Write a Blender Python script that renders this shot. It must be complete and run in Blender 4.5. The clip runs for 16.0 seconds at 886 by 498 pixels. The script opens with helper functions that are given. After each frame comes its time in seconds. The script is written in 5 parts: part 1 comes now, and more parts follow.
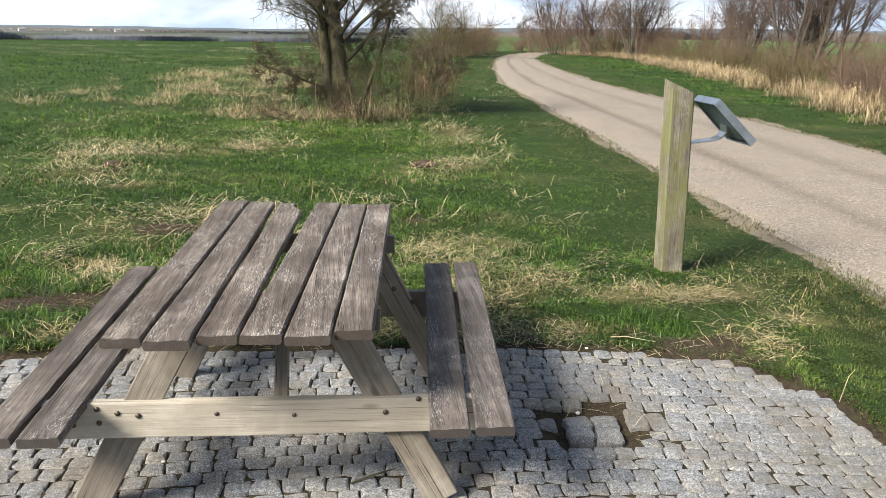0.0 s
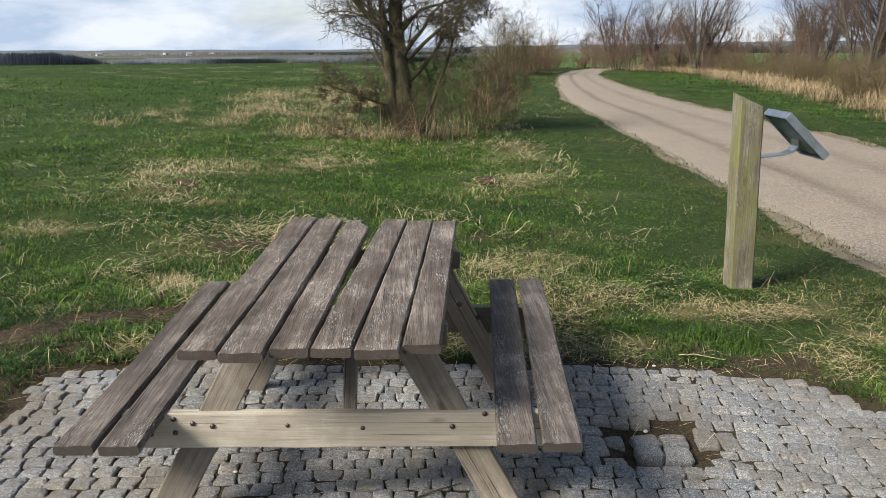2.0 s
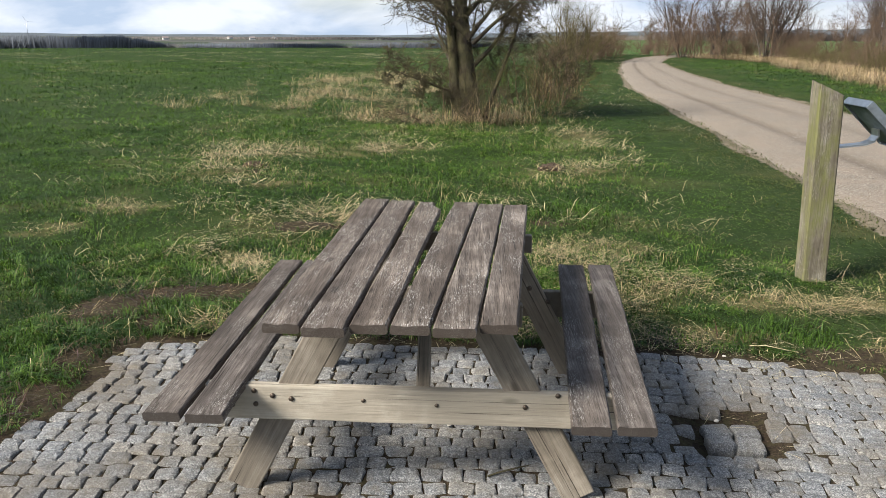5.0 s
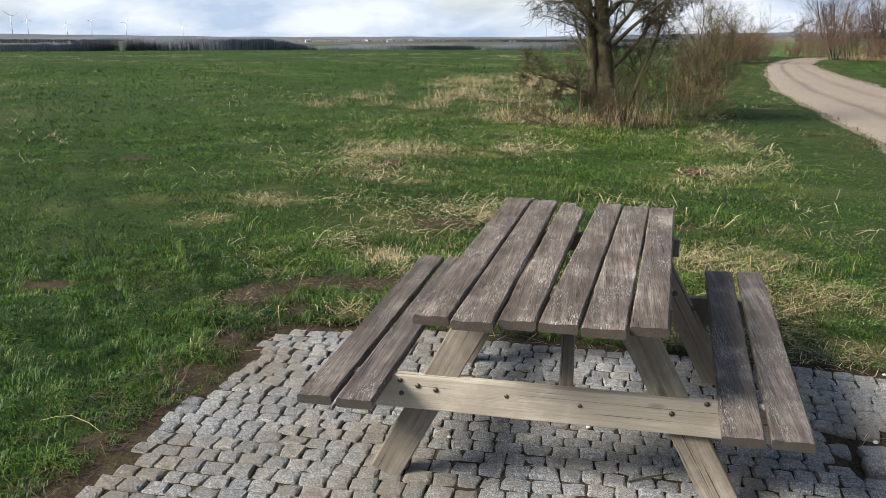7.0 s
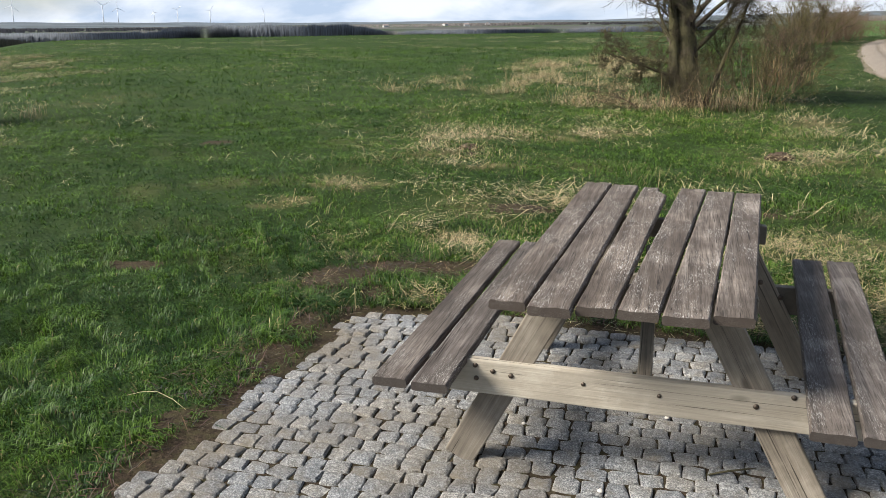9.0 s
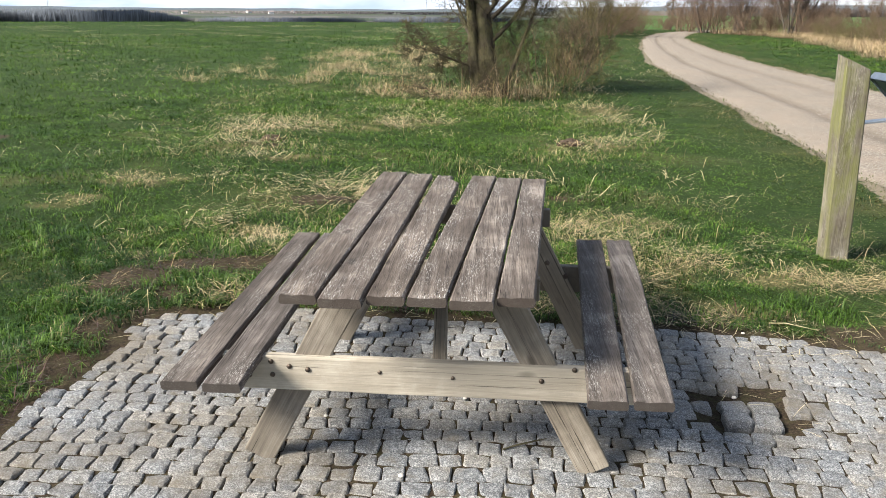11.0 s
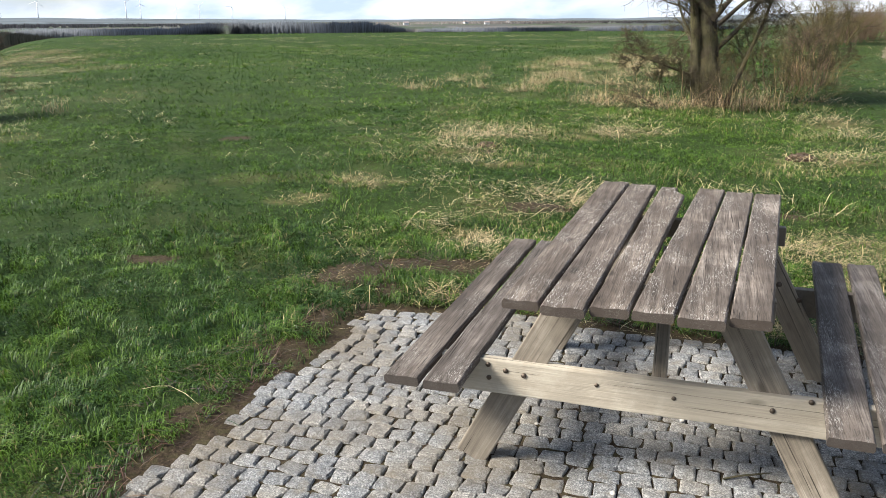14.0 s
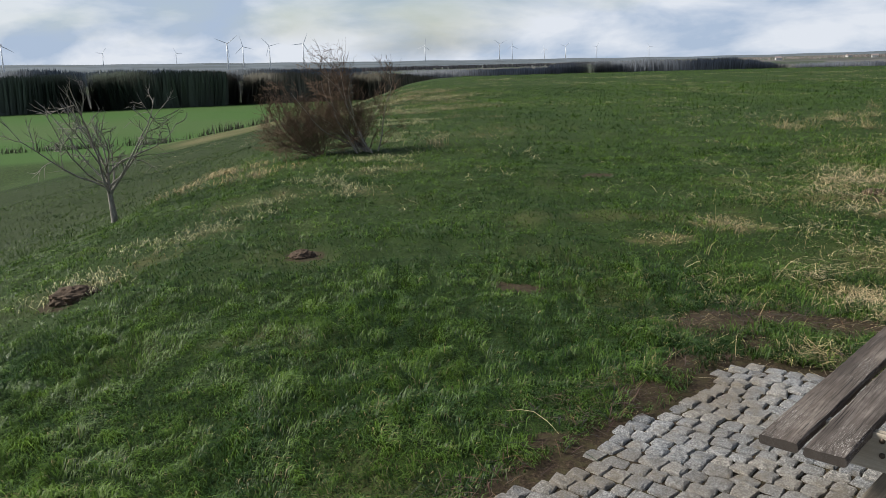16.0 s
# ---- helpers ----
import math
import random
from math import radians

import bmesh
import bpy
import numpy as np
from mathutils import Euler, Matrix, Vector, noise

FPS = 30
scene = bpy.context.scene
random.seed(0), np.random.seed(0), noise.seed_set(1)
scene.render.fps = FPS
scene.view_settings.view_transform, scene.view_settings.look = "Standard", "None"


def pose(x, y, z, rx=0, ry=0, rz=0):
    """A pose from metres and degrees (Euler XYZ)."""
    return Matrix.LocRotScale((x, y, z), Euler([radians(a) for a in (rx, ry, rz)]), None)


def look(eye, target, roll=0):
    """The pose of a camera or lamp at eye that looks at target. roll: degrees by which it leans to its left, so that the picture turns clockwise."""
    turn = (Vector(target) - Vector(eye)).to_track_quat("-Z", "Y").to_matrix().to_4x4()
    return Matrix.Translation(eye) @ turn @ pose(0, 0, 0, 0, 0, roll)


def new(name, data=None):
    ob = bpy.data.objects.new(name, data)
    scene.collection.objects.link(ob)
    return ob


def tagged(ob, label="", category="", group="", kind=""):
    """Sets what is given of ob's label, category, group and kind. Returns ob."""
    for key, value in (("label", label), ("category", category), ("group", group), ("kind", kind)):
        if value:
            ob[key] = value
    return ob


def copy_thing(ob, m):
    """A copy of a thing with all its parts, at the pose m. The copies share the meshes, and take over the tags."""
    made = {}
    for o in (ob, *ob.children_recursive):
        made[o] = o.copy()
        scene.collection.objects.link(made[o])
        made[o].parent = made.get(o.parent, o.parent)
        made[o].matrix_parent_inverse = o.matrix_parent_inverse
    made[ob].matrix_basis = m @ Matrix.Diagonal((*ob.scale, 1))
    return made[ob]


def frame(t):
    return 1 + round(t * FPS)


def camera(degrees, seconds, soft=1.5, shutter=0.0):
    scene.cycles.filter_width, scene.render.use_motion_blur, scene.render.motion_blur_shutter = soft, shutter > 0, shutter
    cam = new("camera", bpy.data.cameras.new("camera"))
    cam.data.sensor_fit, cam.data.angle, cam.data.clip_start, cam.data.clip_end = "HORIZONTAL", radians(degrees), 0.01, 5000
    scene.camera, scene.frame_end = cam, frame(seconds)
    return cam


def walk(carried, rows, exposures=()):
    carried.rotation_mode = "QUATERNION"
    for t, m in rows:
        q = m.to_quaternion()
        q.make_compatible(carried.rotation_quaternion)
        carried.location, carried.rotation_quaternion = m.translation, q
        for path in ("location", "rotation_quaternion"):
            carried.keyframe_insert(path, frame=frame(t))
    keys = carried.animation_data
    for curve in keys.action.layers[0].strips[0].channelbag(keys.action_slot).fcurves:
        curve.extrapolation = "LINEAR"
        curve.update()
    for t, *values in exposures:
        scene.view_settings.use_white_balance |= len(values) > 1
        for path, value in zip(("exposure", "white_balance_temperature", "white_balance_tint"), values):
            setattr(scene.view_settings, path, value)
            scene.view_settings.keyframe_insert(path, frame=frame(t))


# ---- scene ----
cam = camera(56.25, 16.0, soft=0.8)
PATH = [
    (0, (0.308, -2.382, 1.655), (0.5239, -0.4616, 1.1414), 0.92),
    (0.5, (0.305, -2.389, 1.654), (0.4817, -0.4619, 1.1490), 0.58),
    (1, (0.296, -2.396, 1.653), (0.4192, -0.4606, 1.1637), 0.24),
    (1.5, (0.295, -2.406, 1.656), (0.3897, -0.4658, 1.1790), 0.02),
    (2, (0.291, -2.406, 1.655), (0.3576, -0.4639, 1.1805), -0.16),
    (2.5, (0.282, -2.402, 1.651), (0.3348, -0.4620, 1.1666), -0.17),
    (3, (0.269, -2.392, 1.646), (0.3163, -0.4556, 1.1483), 0.04),
    (5.5, (0.191, -2.443, 1.642), (0.0452, -0.5136, 1.1354), 0.16),
    (6, (0.166, -2.448, 1.637), (-0.0825, -0.5288, 1.1323), 0.03),
    (6.5, (0.152, -2.466, 1.638), (-0.1828, -0.5586, 1.1372), -0.26),
    (7, (0.140, -2.467, 1.632), (-0.2298, -0.5666, 1.1302), -0.00),
    (7.5, (0.116, -2.460, 1.627), (-0.3303, -0.5782, 1.1184), 0.09),
    (8, (0.090, -2.449, 1.621), (-0.5446, -0.6210, 1.1169), -0.56),
    (8.5, (0.083, -2.444, 1.614), (-0.6280, -0.6448, 1.1061), -1.01),
    (9, (0.128, -2.442, 1.622), (-0.4148, -0.5935, 1.0863), -0.74),
    (9.5, (0.155, -2.439, 1.623), (-0.1909, -0.5519, 1.0594), -0.27),
    (10, (0.181, -2.435, 1.628), (-0.0349, -0.5263, 1.0697), -0.28),
    (12.5, (0.222, -2.415, 1.624), (0.1451, -0.4981, 1.0605), 0.58),
    (13, (0.195, -2.422, 1.622), (0.0065, -0.5117, 1.0618), 0.42),
    (13.5, (0.160, -2.420, 1.616), (-0.2316, -0.5404, 1.0561), -0.07),
    (14, (0.136, -2.420, 1.617), (-0.4475, -0.5848, 1.0768), -0.43),
    (14.5, (0.120, -2.430, 1.625), (-0.6661, -0.6609, 1.1215), -0.82),
    (15, (0.089, -2.448, 1.636), (-0.8900, -0.7686, 1.1667), -1.41),
    (15.5, (0.067, -2.470, 1.639), (-1.0986, -0.9070, 1.1940), -1.71),
    (16, (0.052, -2.497, 1.642), (-1.2507, -1.0446, 1.2010), -1.74),
]
EXPOSURE = [(0, 1.22), (0.5, 1.09), (1, 0.87), (2, 0.81), (3, 0.81), (5.5, 0.92), (7, 0.87), (8, 0.87), (9, 0.93), (9.5, 1.14), (10, 1.34), (12.5, 1.25), (13.5, 1.27), (14.5, 1.25), (15, 0.87), (15.5, 0.64), (16, 0.53)]
walk(cam, [(t, look(e, a, roll)) for t, e, a, roll in PATH], EXPOSURE)

# ---- light ----
SUN_FROM = Vector((-1.36, -0.83, 1.17)).normalized()
world = bpy.data.worlds.new("sky")
scene.world = world
world.use_nodes = True
wt = world.node_tree
wt.nodes.clear()


def wnode(kind, **kw):
    n = wt.nodes.new(kind)
    for k, v in kw.items():
        n.inputs[k].default_value = v
    return n


sky = wt.nodes.new("ShaderNodeTexSky")
sky.sky_type = "NISHITA"
sky.sun_disc = False
sky.sun_elevation = math.asin(SUN_FROM.z)
sky.sun_rotation = math.atan2(SUN_FROM.x, SUN_FROM.y)
sky.air_density, sky.dust_density = 1.0, 0.6
tc = wt.nodes.new("ShaderNodeTexCoord")
# clouds: soft banks, flattened towards the horizon
wide = wt.nodes.new("ShaderNodeMapping")
wide.inputs["Scale"].default_value = (1.0, 1.0, 3.0)
wide.inputs["Location"].default_value = (3.1, 1.7, 0.4)
wt.links.new(tc.outputs["Generated"], wide.inputs[0])
cl = wnode("ShaderNodeTexNoise", Scale=3.0, Detail=7.0, Roughness=0.5, Distortion=0.2)
wt.links.new(wide.outputs[0], cl.inputs["Vector"])
ramp = wt.nodes.new("ShaderNodeValToRGB")
ramp.color_ramp.elements[0].position, ramp.color_ramp.elements[1].position = 0.18, 0.46
sep = wt.nodes.new("ShaderNodeSeparateXYZ")
wt.links.new(tc.outputs["Generated"], sep.inputs[0])
clear = wt.nodes.new("ShaderNodeMath")
clear.operation = "MULTIPLY_ADD"
clear.inputs[1].default_value = -0.36
wt.links.new(sep.outputs[2], clear.inputs[0])
wt.links.new(cl.outputs[0], clear.inputs[2])
wt.links.new(clear.outputs[0], ramp.inputs[0])
cl2 = wnode("ShaderNodeTexNoise", Scale=6.5, Detail=8.0, Roughness=0.52, Distortion=0.25)
wt.links.new(wide.outputs[0], cl2.inputs["Vector"])
tone = wt.nodes.new("ShaderNodeValToRGB")
tone.color_ramp.elements[0].position, tone.color_ramp.elements[1].position = 0.38, 0.57
tone.color_ramp.elements[0].color = (0.46, 0.57, 0.74, 1)
tone.color_ramp.elements[1].color = (0.82, 0.87, 0.95, 1)
haze = wnode("ShaderNodeMapRange", **{"From Min": 0.0, "From Max": 0.12, "To Min": 0.02, "To Max": -0.04})
wt.links.new(sep.outputs[2], haze.inputs["Value"])
veil = wt.nodes.new("ShaderNodeMath")
wt.links.new(cl2.outputs[0], veil.inputs[0])
wt.links.new(haze.outputs[0], veil.inputs[1])
wt.links.new(veil.outputs[0], tone.inputs[0])
skys = wt.nodes.new("ShaderNodeVectorMath")
skys.operation = "SCALE"
skys.inputs["Scale"].default_value = 0.10
wt.links.new(sky.outputs[0], skys.inputs[0])
mixs = wt.nodes.new("ShaderNodeMix")
mixs.data_type = "RGBA"
wt.links.new(ramp.outputs[0], mixs.inputs[0])
wt.links.new(skys.outputs[0], mixs.inputs[6])
wt.links.new(tone.outputs[0], mixs.inputs[7])
bg = wnode("ShaderNodeBackground", Strength=0.63)
wt.links.new(mixs.outputs[2], bg.inputs[0])
wo = wt.nodes.new("ShaderNodeOutputWorld")
wt.links.new(bg.outputs[0], wo.inputs[0])

sun_data = bpy.data.lights.new("sun", "SUN")
sun_data.energy, sun_data.angle, sun_data.color = 5.0, radians(20.0), (1.0, 0.95, 0.86)
sun = new("sun", sun_data)
sun.matrix_world = look(SUN_FROM * 50, (0, 0, 0))


# ---- materials ----
class Nodes:
    """A node material, written step by step."""

    def __init__(self, name, rough=0.8, spec=0.3):
        self.m = bpy.data.materials.new(name)
        self.m.use_nodes = True
        self.t = self.m.node_tree
        self.b = self.t.nodes["Principled BSDF"]
        self.b.inputs["Roughness"].default_value = rough
        self.b.inputs["Specular IOR Level"].default_value = spec

    def add(self, kind, links=None, **kw):
        n = self.t.nodes.new(kind)
        for k, v in kw.items():
            n.inputs[k.replace("_", " ")].default_value = v
        for k, v in (links or {}).items():
            self.t.links.new(v, n.inputs[k])
        return n

    def coords(self, scale=(1, 1, 1), vary=True):
        c = self.add("ShaderNodeTexCoord").outputs["Object"]
        if vary:
            i = self.add("ShaderNodeObjectInfo").outputs["Random"]
            k = self.add("ShaderNodeMath", {0: i})
            k.operation = "MULTIPLY"
            k.inputs[1].default_value = 37.0
            a = self.add("ShaderNodeVectorMath", {0: c, 1: k.outputs[0]})
            c = a.outputs[0]
        return self.add("ShaderNodeMapping", {"Vector": c}, Scale=scale).outputs[0]

    def noise(self, vec, scale, detail=4.0, rough=0.6, distort=0.0):
        return self.add("ShaderNodeTexNoise", {"Vector": vec}, Scale=scale, Detail=detail, Roughness=rough, Distortion=distort).outputs[0]

    def ramp(self, fac, *stops):
        r = self.add("ShaderNodeValToRGB", {0: fac})
        e = r.color_ramp.elements
        while len(e) < len(stops):
            e.new(0.5)
        for s, (p, c) in zip(e, stops):
            s.position = p
            s.color = (*c, 1) if isinstance(c, tuple) else (c, c, c, 1)
        return r.outputs[0]

    def mix(self, fac, a, b, blend="MIX"):
        n = self.add("ShaderNodeMix")
        n.data_type, n.blend_type = "RGBA", blend
        for v, s in ((fac, 0), (a, 6), (b, 7)):
            if isinstance(v, (int, float)):
                n.inputs[s].default_value = v if s == 0 else (v, v, v, 1)
            elif isinstance(v, tuple):
                n.inputs[s].default_value = (*v, 1)
            else:
                self.t.links.new(v, n.inputs[s])
        return n.outputs[2]

    def attr(self, name):
        n = self.add("ShaderNodeAttribute")
        n.attribute_name = name
        return n

    def done(self, colour, bump=None, strength=0.3, distance=0.01, rough=None):
        if isinstance(colour, tuple):
            self.b.inputs["Base Color"].default_value = (*colour, 1)
        else:
            self.t.links.new(colour, self.b.inputs["Base Color"])
        if bump is not None:
            n = self.add("ShaderNodeBump", {"Height": bump}, Strength=strength, Distance=distance)
            self.t.links.new(n.outputs[0], self.b.inputs["Normal"])
        if rough is not None:
            self.t.links.new(rough, self.b.inputs["Roughness"])
        return self.m


def wood(name, dark, mid, light, fleck=0.0, moss=0.0, along="y", knots=1.0, endgrain=0.85, streak=0.75):
    n = Nodes(name, 0.8, 0.22)

    def grain(across, length):
        return (across, length, across) if along == "y" else (length, across, across) if along == "x" else (across, across, length)

    g = n.noise(n.coords(grain(48.0, 1.6)), 1.0, 5.0, 0.6, 0.5)
    fine = n.noise(n.coords(grain(260.0, 5.0)), 1.0, 3.0, 0.7)
    big = n.noise(n.coords(grain(7.0, 2.2)), 1.0, 4.0, 0.6)
    c = n.ramp(g, (0.24, dark), (0.5, mid), (0.80, light))
    own = n.add("ShaderNodeObjectInfo").outputs["Random"]
    c = n.mix(0.85, c, n.ramp(own, (0.0, (0.60, 0.575, 0.56)), (0.35, (0.86, 0.82, 0.79)), (0.7, (0.78, 0.77, 0.79)), (1.0, (1.12, 1.11, 1.10))), "MULTIPLY")
    stain = n.noise(n.coords((3.4, 3.4, 3.4)), 1.0, 6.0, 0.7)
    c = n.mix(n.ramp(stain, (0.40, 0.55), (0.60, 0.0)), c, tuple(0.9 * v for v in dark))
    c = n.mix(n.ramp(stain, (0.54, 0.0), (0.72, 0.35)), c, light)
    c = n.mix(n.ramp(big, (0.34, 0.7), (0.58, 0.0)), c, tuple(1.15 * v for v in dark))
    c = n.mix(n.ramp(fine, (0.34, streak), (0.54, 0.0)), c, tuple(0.6 * v for v in dark))
    crack = n.noise(n.coords(grain(120.0, 0.8)), 1.0, 3.0, 0.55, 0.2)
    c = n.mix(n.ramp(crack, (0.31, 0.9), (0.35, 0.0)), c, tuple(0.3 * v for v in dark))
    knot = n.add("ShaderNodeTexVoronoi", {"Vector": n.coords(grain(6.5, 2.6))}, Scale=1.0).outputs[0]
    c = n.mix(n.ramp(knot, (0.07, 0.85 * knots), (0.13, 0.0)), c, tuple(0.55 * v for v in dark))
    if fleck:
        fk = grain(190.0, 22.0)
        f = n.noise(n.coords(fk), 1.6, 6.0, 0.75, 0.6)
        patch = n.noise(n.coords(grain(9.0, 2.6)), 1.0, 3.0, 0.6)
        both = n.mix(1.0, n.ramp(f, (0.545, 0.0), (0.60, 1.0)), n.ramp(patch, (0.46, 0.0), (0.62, 1.0)), "MULTIPLY")
        both = n.mix(1.0, both, (fleck, fleck, fleck), "MULTIPLY")
        c = n.mix(both, c, (0.50, 0.475, 0.44))
    if moss:
        f = n.noise(n.coords((9, 9, 2.5)), 1.0, 5.0, 0.7)
        c = n.mix(n.ramp(f, (0.42, 0.0), (0.60, moss)), c, (0.135, 0.138, 0.045))
    sep_ = n.add("ShaderNodeSeparateXYZ", {0: n.add("ShaderNodeTexCoord").outputs["Normal"]})
    sawn = n.add("ShaderNodeMath", {0: sep_.outputs["xyz".index(along)]})
    sawn.operation = "ABSOLUTE"
    c = n.mix(n.ramp(sawn.outputs[0], (0.80, 0.0), (0.95, endgrain)), c, tuple(0.75 * v for v in dark))
    return n.done(c, n.mix(0.5, fine, g), 0.6, 0.006)


M_TOP = wood("weathered_grey_wood", (0.056, 0.044, 0.036), (0.190, 0.157, 0.131), (0.39, 0.34, 0.295), fleck=0.95)
M_BENCH = wood("dark_bench_wood", (0.052, 0.043, 0.037), (0.168, 0.142, 0.124), (0.33, 0.295, 0.268), fleck=0.6)
M_RAIL = wood("pale_rail_wood", (0.26, 0.230, 0.182), (0.47, 0.432, 0.358), (0.60, 0.565, 0.48), along="x", streak=0.28)
M_LEG = wood("brown_leg_wood", (0.120, 0.102, 0.080), (0.27, 0.236, 0.188), (0.42, 0.382, 0.315), streak=0.4)
M_POST = wood("mossy_post_wood", (0.085, 0.070, 0.050), (0.27, 0.245, 0.185), (0.45, 0.42, 0.345), fleck=0.5, moss=0.75, along="z")


def metal(name, colour, rough):
    n = Nodes(name, rough, 0.5)
    n.b.inputs["Metallic"].default_value = 1.0
    v = n.noise(n.coords((14, 14, 14)), 1.0, 4.0, 0.6)
    return n.done(n.mix(n.ramp(v, (0.35, 0.0), (0.7, 1.0)), colour, tuple(0.65 * c for c in colour)), v, 0.05, 0.002)


M_BOLT = metal("rusty_bolt", (0.13, 0.105, 0.085), 0.6)
M_STEEL = metal("galvanised_steel", (0.46, 0.50, 0.54), 0.42)
M_STEEL_IN = metal("dull_grey_steel", (0.26, 0.30, 0.34), 0.6)


def granite():
    n = Nodes("granite", 0.75, 0.3)
    c0 = n.add("ShaderNodeTexCoord").outputs["Object"]
    rnd = n.add("ShaderNodeObjectInfo").outputs["Random"]
    isl = n.add("ShaderNodeNewGeometry").outputs["Random Per Island"]
    both = n.add("ShaderNodeMath", {0: rnd, 1: isl})
    fr = n.add("ShaderNodeMath", {0: both.outputs[0]})
    fr.operation = "FRACT"
    far = n.add("ShaderNodeMath", {0: fr.outputs[0]})
    far.operation = "MULTIPLY"
    far.inputs[1].default_value = 50.0
    pos = n.add("ShaderNodeNewGeometry").outputs["Position"]
    v = n.add("ShaderNodeVectorMath", {0: pos, 1: far.outputs[0]}).outputs[0]
    spk = n.noise(v, 170.0, 3.0, 0.75)
    mid = n.noise(v, 55.0, 6.0, 0.75)
    big = n.noise(v, 11.0, 3.0, 0.6)
    c = n.ramp(spk, (0.36, (0.085, 0.090, 0.098)), (0.5, (0.245, 0.250, 0.256)), (0.63, (0.56, 0.555, 0.54)))
    c = n.mix(n.ramp(mid, (0.36, 0.85), (0.52, 0.0)), c, (0.115, 0.115, 0.115))
    c = n.mix(n.ramp(mid, (0.55, 0.0), (0.70, 0.55)), c, (0.52, 0.515, 0.50))
    c = n.mix(0.75, c, n.ramp(fr.outputs[0], (0.0, (0.52, 0.53, 0.55)), (0.35, (0.74, 0.76, 0.78)), (0.75, (0.92, 0.91, 0.89)), (1.0, (1.0, 0.93, 0.83))), "MULTIPLY")
    c = n.mix(n.ramp(big, (0.52, 0.0), (0.75, 0.55)), c, (0.19, 0.155, 0.105))
    dirt = n.noise(pos, 1.5, 5.0, 0.65)
    c = n.mix(n.ramp(dirt, (0.44, 0.0), (0.64, 0.66)), c, (0.155, 0.126, 0.088))
    return n.done(c, mid, 1.0, 0.011)


M_GRANITE = granite()


def ground_mat():
    n = Nodes("ground", 0.95, 0.1)
    v = n.coords((1, 1, 1), vary=False)
    a = n.noise(v, 14.0, 6.0, 0.7)
    b = n.noise(v, 0.8, 4.0, 0.6)
    d = n.noise(v, 70.0, 3.0, 0.7)
    green = n.ramp(a, (0.3, (0.012, 0.022, 0.006)), (0.55, (0.028, 0.050, 0.012)), (0.8, (0.07, 0.080, 0.028)))
    green = n.mix(n.ramp(b, (0.35, 0.0), (0.7, 0.6)), green, (0.034, 0.060, 0.013))
    straw = n.ramp(d, (0.3, (0.17, 0.12, 0.06)), (0.6, (0.38, 0.29, 0.15)), (0.8, (0.5, 0.41, 0.25)))
    soil = n.ramp(d, (0.3, (0.014, 0.010, 0.007)), (0.55, (0.042, 0.030, 0.020)), (0.8, (0.12, 0.088, 0.060)))
    soil = n.mix(n.ramp(n.noise(v, 23.0, 4.0, 0.7), (0.45, 0.0), (0.65, 0.6)), soil, (0.058, 0.055, 0.024))
    wide = n.ramp(n.noise(v, 3.0, 7.0, 0.75), (0.40, (0.010, 0.026, 0.004)), (0.51, (0.030, 0.062, 0.010)), (0.64, (0.072, 0.095, 0.025)))
    green = n.mix(n.attr("open").outputs["Fac"], green, wide)
    fray = n.noise(v, 24.0, 6.0, 0.7)

    def ragged(name, lo, hi):
        q = n.add("ShaderNodeMath", {0: n.attr(name).outputs["Fac"], 1: fray})
        q.operation = "ADD"
        return n.ramp(q.outputs[0], (lo, 0.0), (hi, 1.0))

    s = n.attr("straw").outputs["Fac"]
    e = ragged("soil", 0.78, 0.98)
    far = n.attr("land")
    grit = n.attr("grit").outputs["Fac"]
    rag = n.add("ShaderNodeMath", {0: grit, 1: n.noise(v, 9.0, 5.0, 0.7)})
    rag.operation = "ADD"
    green = n.mix(n.ramp(d, (0.35, 0.75), (0.6, 0.0)), green, (0.008, 0.014, 0.004))
    c = n.mix(s, green, straw)
    c = n.mix(e, c, soil)
    stony = n.ramp(d, (0.3, (0.10, 0.082, 0.055)), (0.55, (0.20, 0.165, 0.12)), (0.75, (0.36, 0.31, 0.24)))
    c = n.mix(n.ramp(rag.outputs[0], (0.88, 0.0), (1.12, 1.0)), c, stony)
    f1 = n.noise(v, 0.012, 3.0, 0.6)
    land = n.mix(n.ramp(f1, (0.3, 0.35), (0.7, 0.0)), far.outputs["Color"], (0.09, 0.085, 0.05))
    c = n.mix(far.outputs["Alpha"], c, land)
    return n.done(c, a, 0.6, 0.03)


M_GROUND = ground_mat()


def road_mat():
    n = Nodes("gravel_road", 0.95, 0.15)
    v = n.coords((1, 1, 1), vary=False)
    a = n.noise(v, 55.0, 5.0, 0.8)
    b = n.noise(v, 1.6, 6.0, 0.7)
    w = n.attr("rut").outputs["Fac"]
    a2 = n.noise(v, 22.0, 5.0, 0.7)
    c = n.ramp(a, (0.36, (0.075, 0.062, 0.048)), (0.5, (0.228, 0.197, 0.162)), (0.63, (0.43, 0.39, 0.335)))
    c = n.mix(n.ramp(a2, (0.38, 0.75), (0.54, 0.0)), c, (0.165, 0.13, 0.098))
    c = n.mix(n.ramp(b, (0.40, 0.0), (0.65, 0.55)), c, (0.27, 0.215, 0.165))
    c = n.mix(w, c, (0.125, 0.10, 0.078))
    return n.done(c, a, 0.5, 0.02)


M_ROAD = road_mat()


